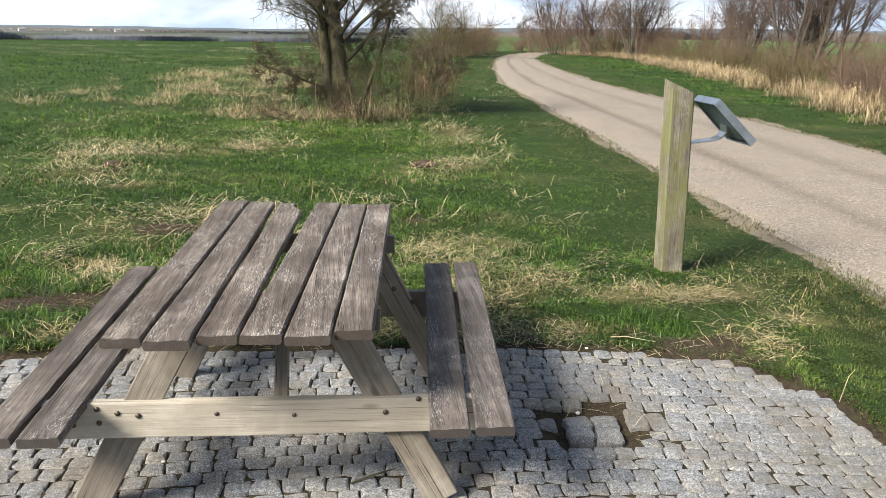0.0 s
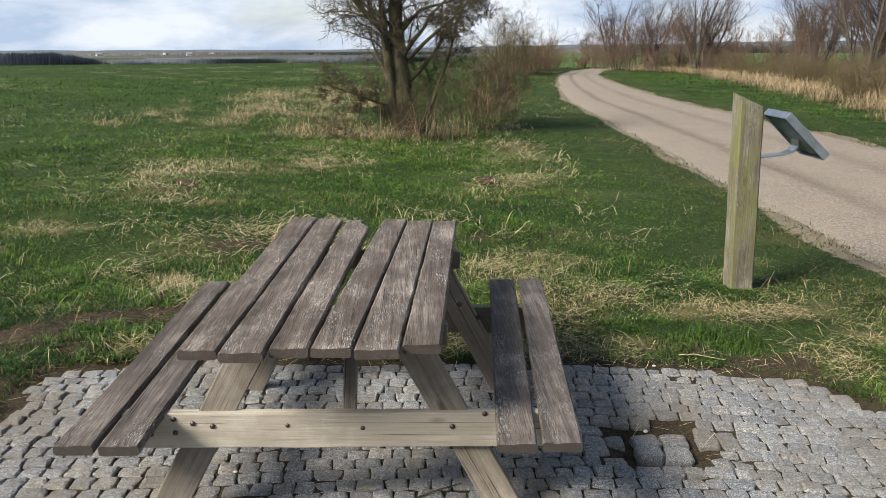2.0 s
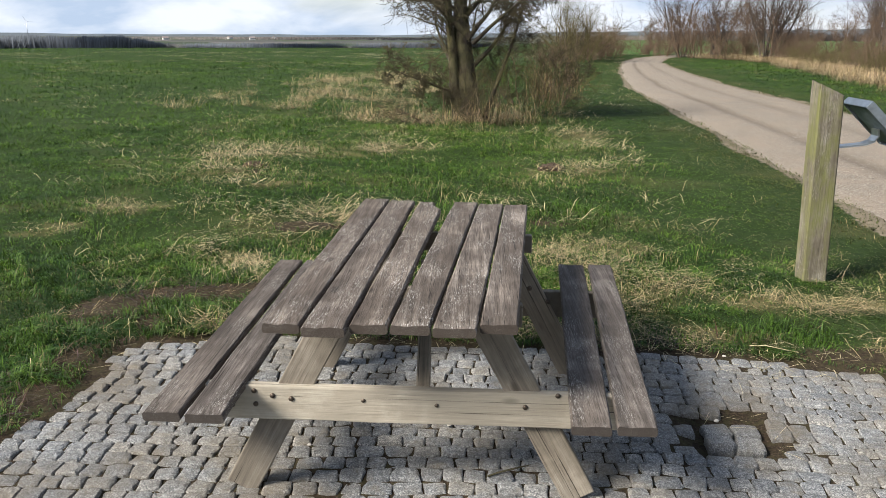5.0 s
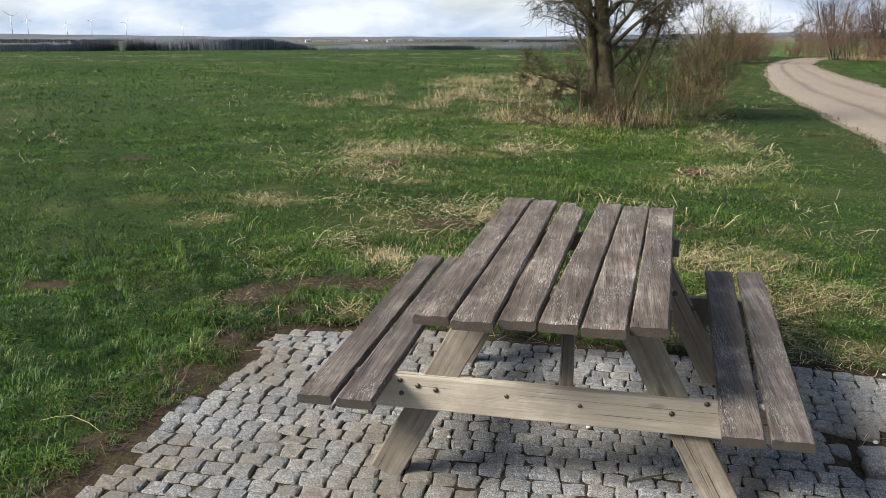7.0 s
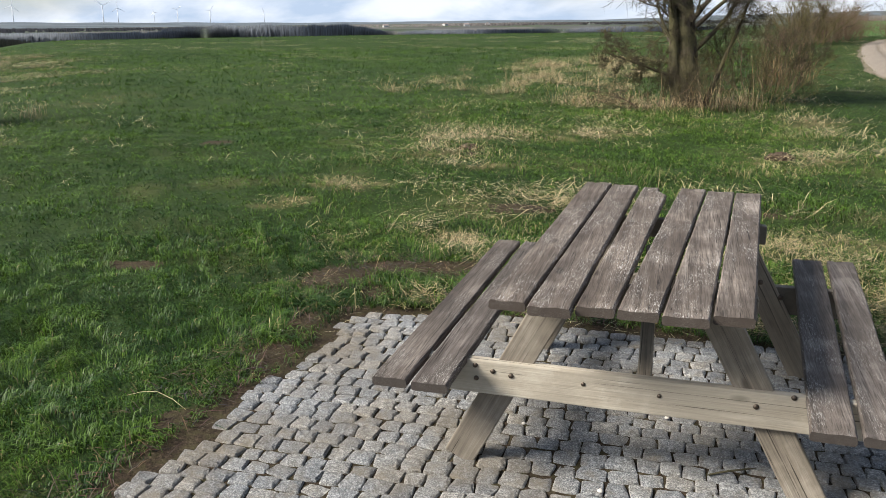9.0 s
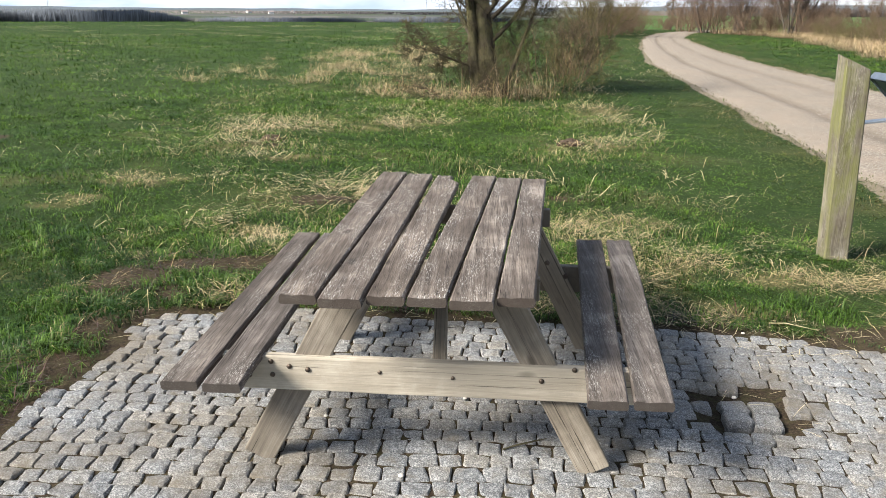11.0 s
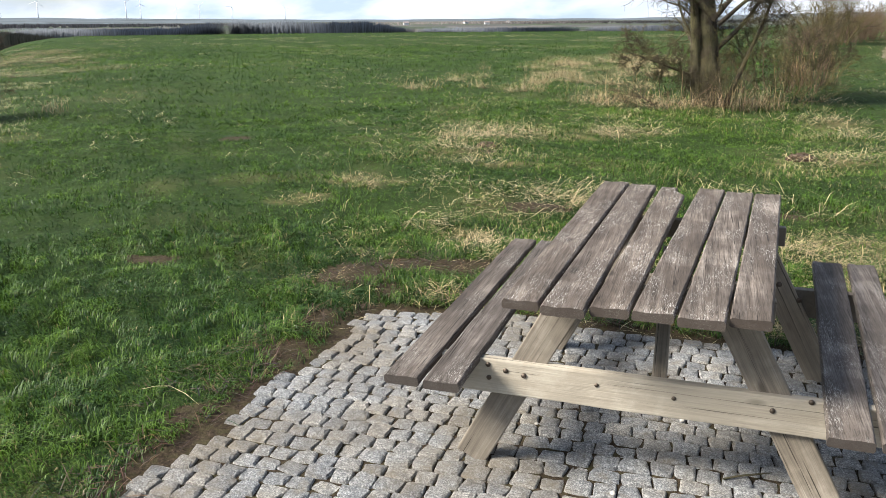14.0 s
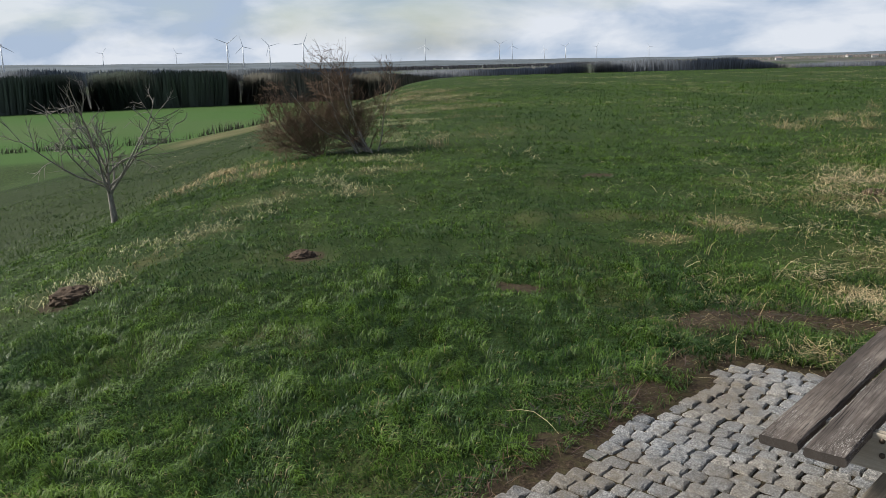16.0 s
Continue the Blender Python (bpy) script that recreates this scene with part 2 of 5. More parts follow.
def tinted(name, rough=0.7, spec=0.2, wave=0.35, through_=0.0):
    """Colour from the mesh's own 'tint', with a little grain; thin leaves let some light through."""
    n = Nodes(name, rough, spec)
    g = n.noise(n.coords((30, 30, 30), vary=False), 1.0, 3.0, 0.6)
    c = n.mix(n.ramp(g, (0.3, wave), (0.7, 0.0)), n.attr("tint").outputs["Color"], (0.02, 0.02, 0.012))
    m = n.done(c)
    if through_:
        tr = n.add("ShaderNodeBsdfTranslucent", {"Color": c})
        both = n.add("ShaderNodeMixShader", {1: n.b.outputs[0], 2: tr.outputs[0]}, Fac=through_)
        out = [o for o in n.t.nodes if o.bl_idname == "ShaderNodeOutputMaterial"][0]
        n.t.links.new(both.outputs[0], out.inputs[0])
    return m


M_BLADE = tinted("grass_blades", 0.5, 0.25, 0.3, 0.3)
M_LITTER = tinted("dry_stalks", 0.6, 0.3, 0.15)


def bark(name, dark, light, lichen=0.0):
    n = Nodes(name, 0.9, 0.15)
    v = n.noise(n.coords((22, 22, 7)), 1.0, 5.0, 0.7)
    b = n.noise(n.coords((3, 3, 3)), 1.0, 3.0, 0.6)
    c = n.ramp(v, (0.3, dark), (0.7, light))
    if lichen:
        c = n.mix(n.ramp(b, (0.42, 0.0), (0.68, lichen)), c, (0.17, 0.165, 0.06))
    return n.done(c, v, 0.6, 0.02)


M_BARK = bark("hawthorn_bark", (0.024, 0.019, 0.015), (0.085, 0.070, 0.055), 0.35)
M_TWIG = bark("hawthorn_twig", (0.026, 0.021, 0.015), (0.080, 0.062, 0.042), 0.35)
M_BUSH = bark("brown_bush_twig", (0.070, 0.047, 0.034), (0.20, 0.138, 0.095))
M_OLIVE = bark("olive_bush_twig", (0.050, 0.041, 0.021), (0.145, 0.118, 0.055), 0.35)
M_HEDGETWIG = bark("hedge_tree_twig", (0.040, 0.030, 0.024), (0.115, 0.085, 0.065))
M_PALE = bark("pale_grey_bark", (0.11, 0.10, 0.085), (0.34, 0.315, 0.28))
M_DARKSTEM = bark("dark_grey_bark", (0.035, 0.029, 0.024), (0.13, 0.115, 0.10))




def plain(name, colour, rough=0.6):
    n = Nodes(name, rough, 0.4)
    v = n.noise(n.coords((2, 2, 2)), 1.0, 4.0, 0.6)
    return n.done(n.mix(n.ramp(v, (0.35, 0.0), (0.7, 0.25)), colour, tuple(0.8 * c for c in colour)))


M_WHITE = plain("turbine_white", (0.72, 0.74, 0.76), 0.45)
M_RENDERED = plain("white_render", (0.50, 0.49, 0.48))
M_PEBBLE = plain("pale_pebble", (0.50, 0.46, 0.41), 0.8)
M_EARTH = bark("bare_earth", (0.030, 0.021, 0.015), (0.11, 0.078, 0.054))
M_STALK = plain("straw_stalk", (0.48, 0.41, 0.24), 0.7)
M_ROOF = plain("grey_roof", (0.24, 0.20, 0.19))


# ---- building blocks ----
def mesh_from(name, verts, faces, mat, smooth=False):
    me = bpy.data.meshes.new(name)
    me.from_pydata([tuple(v) for v in verts], [], faces)
    me.materials.append(mat)
    if smooth:
        me.polygons.foreach_set("use_smooth", [True] * len(me.polygons))
    me.update()
    return me


def part_mesh(name, me, parent, label="", m=None):
    ob = new(name, me)
    ob.parent = parent
    if m is not None:
        ob.matrix_basis = m
    return tagged(ob, label)


def part(name, bm, material, parent, label="", m=None, smooth=False):
    me = bpy.data.meshes.new(name)
    bm.to_mesh(me)
    bm.free()
    me.materials.append(material)
    if smooth:
        me.polygons.foreach_set("use_smooth", [True] * len(me.polygons))
    return part_mesh(name, me, parent, label, m)


def thing(name, label, category, group="", kind="", at=(0, 0, 0)):
    ob = new(name)
    ob.location = at
    return tagged(ob, label, category, group, kind)


def box_bm(sx, sy, sz, bevel=0.004, centre=(0, 0, 0)):
    bm = bmesh.new()
    bmesh.ops.create_cube(bm, size=1.0)
    bmesh.ops.scale(bm, vec=(sx, sy, sz), verts=bm.verts)
    bmesh.ops.translate(bm, vec=centre, verts=bm.verts)
    if bevel:
        bmesh.ops.bevel(bm, geom=list(bm.edges), offset=bevel, segments=2, affect="EDGES", profile=0.5)
    return bm


def big_mesh(name, verts, faces_n, mat, tint=None, kind_tri=3):
    """A mesh from numpy arrays: verts (n, 3), faces (m, k), tint a colour a vertex."""
    me = bpy.data.meshes.new(name)
    nv, (nf, k) = len(verts), faces_n.shape
    me.vertices.add(nv)
    me.vertices.foreach_set("co", np.ascontiguousarray(verts, dtype=np.float32).ravel())
    me.loops.add(nf * k)
    me.loops.foreach_set("vertex_index", np.ascontiguousarray(faces_n, dtype=np.int32).ravel())
    me.polygons.add(nf)
    me.polygons.foreach_set("loop_start", np.arange(0, nf * k, k, dtype=np.int32))
    me.update(calc_edges=True)
    me.materials.append(mat)
    if tint is not None:
        a = me.attributes.new("tint", "FLOAT_COLOR", "POINT")
        a.data.foreach_set("color", np.concatenate([tint, np.ones((nv, 1))], 1).astype(np.float32).ravel())
    return me


# ---- the lie of the land ----
EYE = (0.2, -2.4)
PAVE_LEFT = ((-4.2, 0.0, 0.35, 0.75, 1.15, 1.62), (-1.68, -1.70, -1.74, -1.66, -1.61, -1.54))
PAVE_RIGHT = ((0.2, 0.62, 0.86, 1.14, 1.42), (2.62, 2.58, 2.55, 2.48, 2.36))
PAVE_BACK = ((-1.7, -1.58, -1.33, -1.20, -0.87, 0.7, 1.13, 1.48, 1.74, 1.98, 2.36, 2.6), (1.55, 1.62, 1.70, 1.75, 1.785, 1.74, 1.73, 1.735, 1.675, 1.62, 1.42, 1.2))


def smooth01(a, b, v):
    v = np.clip((v - a) / (b - a), 0, 1)
    return v * v * (3 - 2 * v)


def wobble(x, y, k, seed=0.0):
    """A cheap smooth random field, about -1 to 1."""
    return (np.sin(x * k + 1.7 * np.sin(y * k * 0.63 + seed) + seed * 2.1) + np.sin(y * k * 1.13 + 1.3 * np.sin(x * k * 0.71 + 2.2 + seed) + seed)
            + 0.7 * np.sin((x * 0.8 + y) * k * 1.9 + seed * 3.3 + np.sin(x * k * 1.7))) / 2.7


def pave_back(x):
    return np.interp(x, *PAVE_BACK)


def pave_inside(x, y):
    """How deep inside the paved place a spot lies, in metres (negative outside)."""
    e = 0.03 * np.sin(y * 3.1) + 0.02 * np.sin(y * 7.7)
    return np.minimum(np.minimum(x - np.interp(y, *PAVE_LEFT) - e, np.interp(y, *PAVE_RIGHT) + e - x), np.minimum(pave_back(x) - y, y + 4.2))


def tilt(x, y):
    r2 = (x - 0.2) ** 2 + (y - 0.8) ** 2
    return (0.0133 * y - 0.0154 * x) * np.exp(-r2 / 40.0)


SLOPE = [(-30, 0.0), (-4, 0.0), (-1, -0.10), (1, -0.45), (2.7, -1.0), (8, -2.6), (21, -5.2), (42, -9.0), (5000, -9.0)]
SKYLINE = [(-180, 0.3), (-69, 0.59), (-55, 0.27), (-43, 0.12), (-37, -0.02), (-18, -0.2), (-5.8, -0.18), (11, 0.1), (23, 0.25), (60, 0.35), (180, 0.3)]


def land_height(x, y):
    x, y = np.asarray(x, float), np.asarray(y, float)
    dx, dy = x - EYE[0], y - EYE[1]
    r, az = np.hypot(dx, dy), np.degrees(np.arctan2(dx, dy))
    s = -0.76 * (x + 6.3) - 0.65 * (y + 0.5)
    h = np.interp(s + 0.6 * wobble(x, y, 0.25), *zip(*SLOPE))
    rim = np.interp(az, [-40, 0, 9, 40], [84, 84, 200, 220])
    out = smooth01(0, 220, r - rim)
    h = h * (1 - out) + out * np.where(az > 4, -7.0, -12.0)
    hill = (1.64 + np.tan(np.radians(np.interp(az, *zip(*SKYLINE)) + 0.025 * np.sin(az * 0.31) + 0.015 * np.sin(az * 1.3))) * 4600)
    up_ = smooth01(2300, 4600, r)
    h = h * (1 - up_) + hill * up_
    rough_ = np.clip(1.2 - r / 60, 0.15, 1)
    h = h + rough_ * (0.035 * wobble(x, y, 1.1) + 0.024 * wobble(x, y, 3.7, 1.0) + 0.010 * wobble(x, y, 9.1, 2.0) * (r < 14)) * smooth01(-0.05, 0.6, -pave_inside(x, y)) * smooth01(0, 1.2, np.abs(x - road_mid(y)) - 2.2)
    return h + tilt(x, y)


ROAD_MID = [(-60, 2.0), (-20, 4.2), (-4, 5.4), (3, 5.75), (8, 6.0), (12, 6.25), (18, 6.55), (24, 6.8), (32, 7.7), (40, 8.8), (48, 10.2), (56, 12.4), (62, 15.0), (66, 18.0)]


def road_mid(y):
    return np.interp(y, *zip(*ROAD_MID))


def road_half(y):
    return np.interp(y, [-10, 8, 25, 45, 60], [2.05, 2.05, 1.75, 1.25, 1.1])


STRAW = [(1.15, 3.8, 0.5, 0.28), (1.30, 2.75, 0.36, 0.50), (0.95, 3.4, 0.30, 0.35), (1.15, 2.2, 0.22, 0.35), (-1.5, 3.3, 0.2, 0.26), (2.0, 2.65, 0.4, 0.2), (2.72, 2.65, 0.35, 0.22),
         (2.95, 2.08, 0.28, 0.2), (2.4, 2.5, 0.3, 0.2), (-2.3, 9.0, 0.6, 0.9), (-1.3, 9.4, 0.7, 0.7), (-3.0, 8.6, 0.5, 0.7), (1.15, 7.5, 0.45, 0.5), (1.9, 11.0, 0.5, 1.2), (1.7, 7.5, 0.4, 0.5),
         (-3.05, 4.95, 0.45, 0.3), (-3.3, 4.1, 0.3, 0.18), (-2.7, 7.0, 0.5, 0.5), (-1.9, 6.2, 0.6, 0.3), (-0.9, 4.7, 0.4, 0.25), (-11.2, 9.9, 0.3, 0.3), (-12.0, 12.3, 1.4, 0.8), (-12.5, 14.0, 1.0, 1.0),
         (-7.8, 2.3, 0.4, 0.6), (-7.15, 1.3, 0.5, 0.5), (-6.8, 0.5, 0.4, 0.4), (-9.0, 4.0, 0.7, 0.8), (-9.6, 7.0, 0.7, 0.8), (-8.0, 5.0, 0.5, 0.5), (-0.3, 1.98, 0.4, 0.12), (0.4, 1.96, 0.5, 0.14), (1.0, 1.9, 0.4, 0.14), (1.5, 1.95, 0.45, 0.16), (2.5, 1.7, 0.3, 0.16), (-1.2, 1.95, 0.3, 0.1)]
SOIL = [(-1.88, 2.13, 0.30, 0.30), (-1.62, 2.48, 0.50, 0.22), (-1.2, 2.62, 0.38, 0.15), (-1.76, 0.95, 0.11, 0.22), (-1.84, 0.3, 0.09, 0.14), (-1.74, 1.45, 0.12, 0.26), (-1.80, -0.25, 0.09, 0.2), (-1.62, 1.85, 0.14, 0.16), (-5.6, 1.95, 0.22, 0.22), (-6.55, 0.3, 0.25, 0.18), (-2.35, 7.2, 0.16, 0.14), (1.3, 7.7, 0.14, 0.14),
        (0.95, 4.6, 0.25, 0.14), (-1.2, 4.3, 0.28, 0.16), (2.2, 1.75, 0.3, 0.1), (1.34, 0.8, 0.2, 0.24), (-6.0, 7.5, 0.3, 0.3), (-3.4, 2.1, 0.2, 0.12)]


def spots(x, y, table):
    v = np.zeros_like(x)
    wx, wy = x + 0.10 * wobble(x, y, 5.0, 0.4), y + 0.10 * wobble(x, y, 4.3, 1.9)
    for cx, cy, rx, ry in table:
        v = np.maximum(v, 1.25 - ((wx - cx) / rx) ** 2 - ((wy - cy) / ry) ** 2)
    return np.clip(v, 0, 1)


def build_ground():
    rad = np.concatenate([np.arange(0.3, 12, 0.07), np.geomspace(12, 4900, 125)])
    fine = np.radians(np.arange(-75, 55, 0.32))
    ang = np.concatenate([fine, np.radians(np.arange(55, 285, 3.0))])
    na, nr = len(ang), len(rad)
    x = EYE[0] + np.outer(rad, np.sin(ang))
    y = EYE[1] + np.outer(rad, np.cos(ang))
    z = land_height(x, y)
    ins = pave_inside(x, y)
    z = z + 0.006 - 0.0175 * smooth01(-0.16, 0.0, ins)
    hole = np.exp(-(((x - 1.32) / 0.17) ** 4 + ((y - 0.82) / 0.23) ** 4))
    z -= 0.03 * hole
    rd = np.abs(x - road_mid(y)) - road_half(y)
    z -= 0.05 * smooth01(-0.02, -0.35, rd + 0.10 * wobble(x, y, 3.0, 2.0)) * (y < 66)
    verts = np.concatenate([np.stack([x, y, z], -1).reshape(-1, 3), [[EYE[0], EYE[1], float(land_height(*EYE)) - 0.026]]])
    i, j = np.meshgrid(np.arange(nr - 1), np.arange(na), indexing="ij")
    j2 = (j + 1) % na
    quads = np.stack([i * na + j, (i + 1) * na + j, (i + 1) * na + j2, i * na + j2], -1).reshape(-1, 4)[:, ::-1]
    me = big_mesh("ground", verts, quads, M_GROUND)
    me.polygons.foreach_set("use_smooth", np.ones(len(quads), bool))
    fx, fy = verts[:, 0], verts[:, 1]
    r, az = np.hypot(fx - EYE[0], fy - EYE[1]), np.degrees(np.arctan2(fx - EYE[0], fy - EYE[1]))
    straw = np.clip(spots(fx, fy, STRAW) * (0.12 + 0.30 * wobble(fx, fy, 9.0, 0.3)) + 0.10 * np.clip(wobble(fx, fy, 2.3, 2.0) * 1.6 - 0.4, 0, 1) * (r < 60), 0, 1) * (0.35 + 0.65 * smooth01(-6.5, -4.0, fx))
    insf = pave_inside(fx, fy)
    edge = smooth01(-0.19, -0.02, insf + 0.07 * wobble(fx, fy, 6.0) + 0.04 * wobble(fx, fy, 17.0, 2.0))
    rdf = np.abs(fx - road_mid(fy)) - road_half(fy)
    verge = 0.22 * smooth01(0.6, -0.1, rdf + 0.3 * wobble(fx, fy, 2.5, 3.0)) * (fy < 66)
    soil = np.clip(np.maximum(np.maximum(spots(fx, fy, SOIL), edge), verge), 0, 1)
    grit = smooth01(0.22, -0.25, rdf + 0.12 * wobble(fx, fy, 1.1, 6.0)) * (fy < 66)
    for name, v in (("straw", straw), ("soil", soil), ("grit", grit), ("open", smooth01(6, 34, r))):
        a = me.attributes.new(name, "FLOAT", "POINT")
        a.data.foreach_set("value", v.astype(np.float32))
    # fields: bright winter wheat in the valley, patchwork beyond
    land = np.zeros((len(fx), 4))
    val = (az < -48) & (az > -120)
    wheat = val * smooth01(113, 119, r + 4 * wobble(fx, fy, 0.05)) * (1 - smooth01(320, 330, r))
    land[:, :3] = (0.036, 0.092, 0.015)
    land[:, 3] = wheat
    scrub = smooth01(-62, -58, az) * (1 - smooth01(-47, -44, az)) * smooth01(76, 90, r) * (1 - smooth01(112, 120, r)) * np.clip(0.75 + 0.5 * wobble(fx, fy, 0.35, 2.0), 0, 1)
    k = scrub > 0.05
    land[k, :3] = (0.17, 0.135, 0.072)
    land[k, 3] = scrub[k] * 0.6
    far = r > 330
    kx, ky = np.floor(r / 260 + 0.4 * np.sin(az * 0.3)).astype(int), np.floor(az / 7.0 + np.floor(r / 260) * 0.37).astype(int)
    pick = (kx * 7 + ky * 13) % 6
    # far fields pulled towards blue: distance haze put into their colour
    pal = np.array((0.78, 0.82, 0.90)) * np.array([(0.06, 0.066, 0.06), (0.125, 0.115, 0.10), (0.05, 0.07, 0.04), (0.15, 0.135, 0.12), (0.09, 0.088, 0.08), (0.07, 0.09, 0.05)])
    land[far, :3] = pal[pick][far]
    land[far, 3] = 1
    # rougher grass below the brow, its colour also darkened to dull the sunlit slope
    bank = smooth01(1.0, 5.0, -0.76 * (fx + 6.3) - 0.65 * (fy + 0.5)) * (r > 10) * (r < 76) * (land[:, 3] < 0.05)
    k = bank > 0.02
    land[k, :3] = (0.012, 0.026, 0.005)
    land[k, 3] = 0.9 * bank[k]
    rg = (az > 8) & (r > 70) & (r < 330)
    land[rg, :3] = (0.06, 0.12, 0.03)
    land[rg, 3] = 1
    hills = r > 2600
    # hills get a blue-grey base colour that carries the haze
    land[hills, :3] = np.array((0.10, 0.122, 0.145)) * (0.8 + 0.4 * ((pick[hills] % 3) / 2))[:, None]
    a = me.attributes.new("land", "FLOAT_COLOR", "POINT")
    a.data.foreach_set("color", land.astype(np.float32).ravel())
    return tagged(new("ground", me), "grassy hilltop meadow with straw and bare soil patches", "ground", kind="structure")


build_ground()


def build_road():
    ys = np.concatenate([np.arange(-40, 30, 0.25), np.arange(30, 66.1, 0.5)])
    us = np.linspace(-1, 1, 41)
    U, Y = np.meshgrid(us, ys)
    half = road_half(Y) + 0.10 * wobble(Y, Y * 0 + 3, 1.3) + 0.05 * wobble(Y, Y * 0 + 8, 4.1)
    X = road_mid(Y) + U * half
    Z = land_height(road_mid(Y), Y) + 0.012 - 0.055 * U ** 10 + 0.02 * (1 - U * U)
    rut = 0.6 * np.exp(-((U - 0.30) / 0.10) ** 2) + np.exp(-((U + 0.38) / 0.075) ** 2)
    Z -= 0.022 * rut
    n, m = U.shape
    i, j = np.meshgrid(np.arange(n - 1), np.arange(m - 1), indexing="ij")
    q = np.stack([i * m + j, i * m + j + 1, (i + 1) * m + j + 1, (i + 1) * m + j], -1).reshape(-1, 4)
    me = big_mesh("road", np.stack([X, Y, Z], -1).reshape(-1, 3), q, M_ROAD)
    me.polygons.foreach_set("use_smooth", np.ones(len(q), bool))
    a = me.attributes.new("rut", "FLOAT", "POINT")
    damp = (rut * (0.6 + 0.3 * wobble(X, Y, 0.6, 2.0))).clip(0, 0.85)
    a.data.foreach_set("value", damp.astype(np.float32).ravel())
    return tagged(new("road", me), "pale gravel farm road with darker wheel ruts", "road", kind="structure")


build_road()


# ---- picnic table ----
def table_z(x, y, z):
    return z + 0.0133 * y - 0.0154 * x


def plank(name, fl, fr, bl, br, top, thick, mat, parent, label="", notch=None, rise=0.0):
    """A board that runs away along y, from its four upper corners; worn edges and rounded arrises."""
    segs = 22
    seed = fl[0] * 13.7
    rings = []
    for i in range(segs + 1):
        s = i / segs
        a, b = Vector(fl).lerp(Vector(bl), s), Vector(fr).lerp(Vector(br), s)
        j = lambda k: 0.0022 * noise.noise((seed + k, a.y * 9.0, k * 3.1)) + 0.0015 * noise.noise((seed + k, a.y * 30.0, 2.0))
        if notch and s > notch[0]:
            b = a.lerp(b, notch[1])
        cup = 0.0025 * noise.noise((seed, a.y * 1.3, 5.0))
        end = min(s, 1 - s) < 1e-6
        k = 0.006
        prof = [(0, -thick + k), (0, -k), (k, 0), (0.35, 0.0), (0.65, 0.0), (-k, 0), (-0.0, -k), (-0.0, -thick + k), (-k, -thick), (k, -thick)]
        ring = []
        for n_, (u, w) in enumerate(prof):
            left = n_ in (0, 1, 2, 9)
            mid_ = n_ in (3, 4)
            p = a.lerp(b, u) if mid_ else (a + Vector((u, 0)) if left else b + Vector((u, 0)))
            dz = cup + j(n_) + rise * s - (0.004 if end else 0)
            ring.append((p.x + j(n_ + 20), p.y, table_z(p.x, p.y, top + w + dz - (0.003 if mid_ and n_ == 3 else 0))))
        rings.append(ring)
    np_ = len(rings[0])
    verts = [v for r in rings for v in r]
    faces = []
    for i in range(segs):
        for k in range(np_):
            a, b = i * np_ + k, i * np_ + (k + 1) % np_
            faces.append((a, a + np_, b + np_, b))
    faces.append(tuple(range(np_)))
    faces.append(tuple(reversed(range(segs * np_, segs * np_ + np_))))
    return part_mesh(name, mesh_from(name, verts, faces, mat), parent, label)


def beam(name, p, q, width, thick, mat, parent, label="", side=(0, 1, 0), grain="y", bevel=0.005):
    """A squared timber from p to q; thick runs along side."""
    p, q = Vector(p), Vector(q)
    L = (q - p).length
    if grain == "y":
        yv = (q - p).normalized()
        zv = Vector(side) - yv * Vector(side).dot(yv)
        zv.normalize()
        xv = yv.cross(zv)
        bm = box_bm(width, L, thick, 0)
    else:
        xv = (q - p).normalized()
        yv = Vector(side) - xv * Vector(side).dot(xv)
        yv.normalize()
        zv = xv.cross(yv)
        bm = box_bm(L, thick, width, 0)
    long_edges = [e for e in bm.edges if abs((e.verts[0].co - e.verts[1].co).normalized()[1 if grain == "y" else 0]) > 0.9]
    bmesh.ops.subdivide_edges(bm, edges=long_edges, cuts=9)
    for v in bm.verts:
        v.co += Vector((noise.noise(v.co * 7 + Vector((L, 0, 0))), noise.noise(v.co * 7 + Vector((0, 9, L))), noise.noise(v.co * 7 + Vector((3, L, 5))))) * 0.0025
    sharp = [e for e in bm.edges if e.is_manifold and e.calc_face_angle(0) > 0.6]
    bmesh.ops.bevel(bm, geom=sharp, offset=bevel, segments=2, affect="EDGES", profile=0.5)
    mm = Matrix((xv, yv, zv)).transposed().to_4x4()
    mm.translation = (p + q) / 2
    return part(name, bm, mat, parent, label, mm)


def bolt(at, parent, r=0.011):
    bm = bmesh.new()
    bmesh.ops.create_cone(bm, cap_ends=True, segments=14, radius1=r * 1.25, radius2=r * 1.25, depth=0.003)
    top = bmesh.ops.create_uvsphere(bm, u_segments=12, v_segments=6, radius=r)["verts"]
    bmesh.ops.scale(bm, vec=(1, 1, 0.6), verts=top)
    m = Matrix.Translation(at) @ pose(0, 0, 0, 90, 0, 0)
    return part("bolt", bm, M_BOLT, parent, "dark rusty bolt head", m, True)


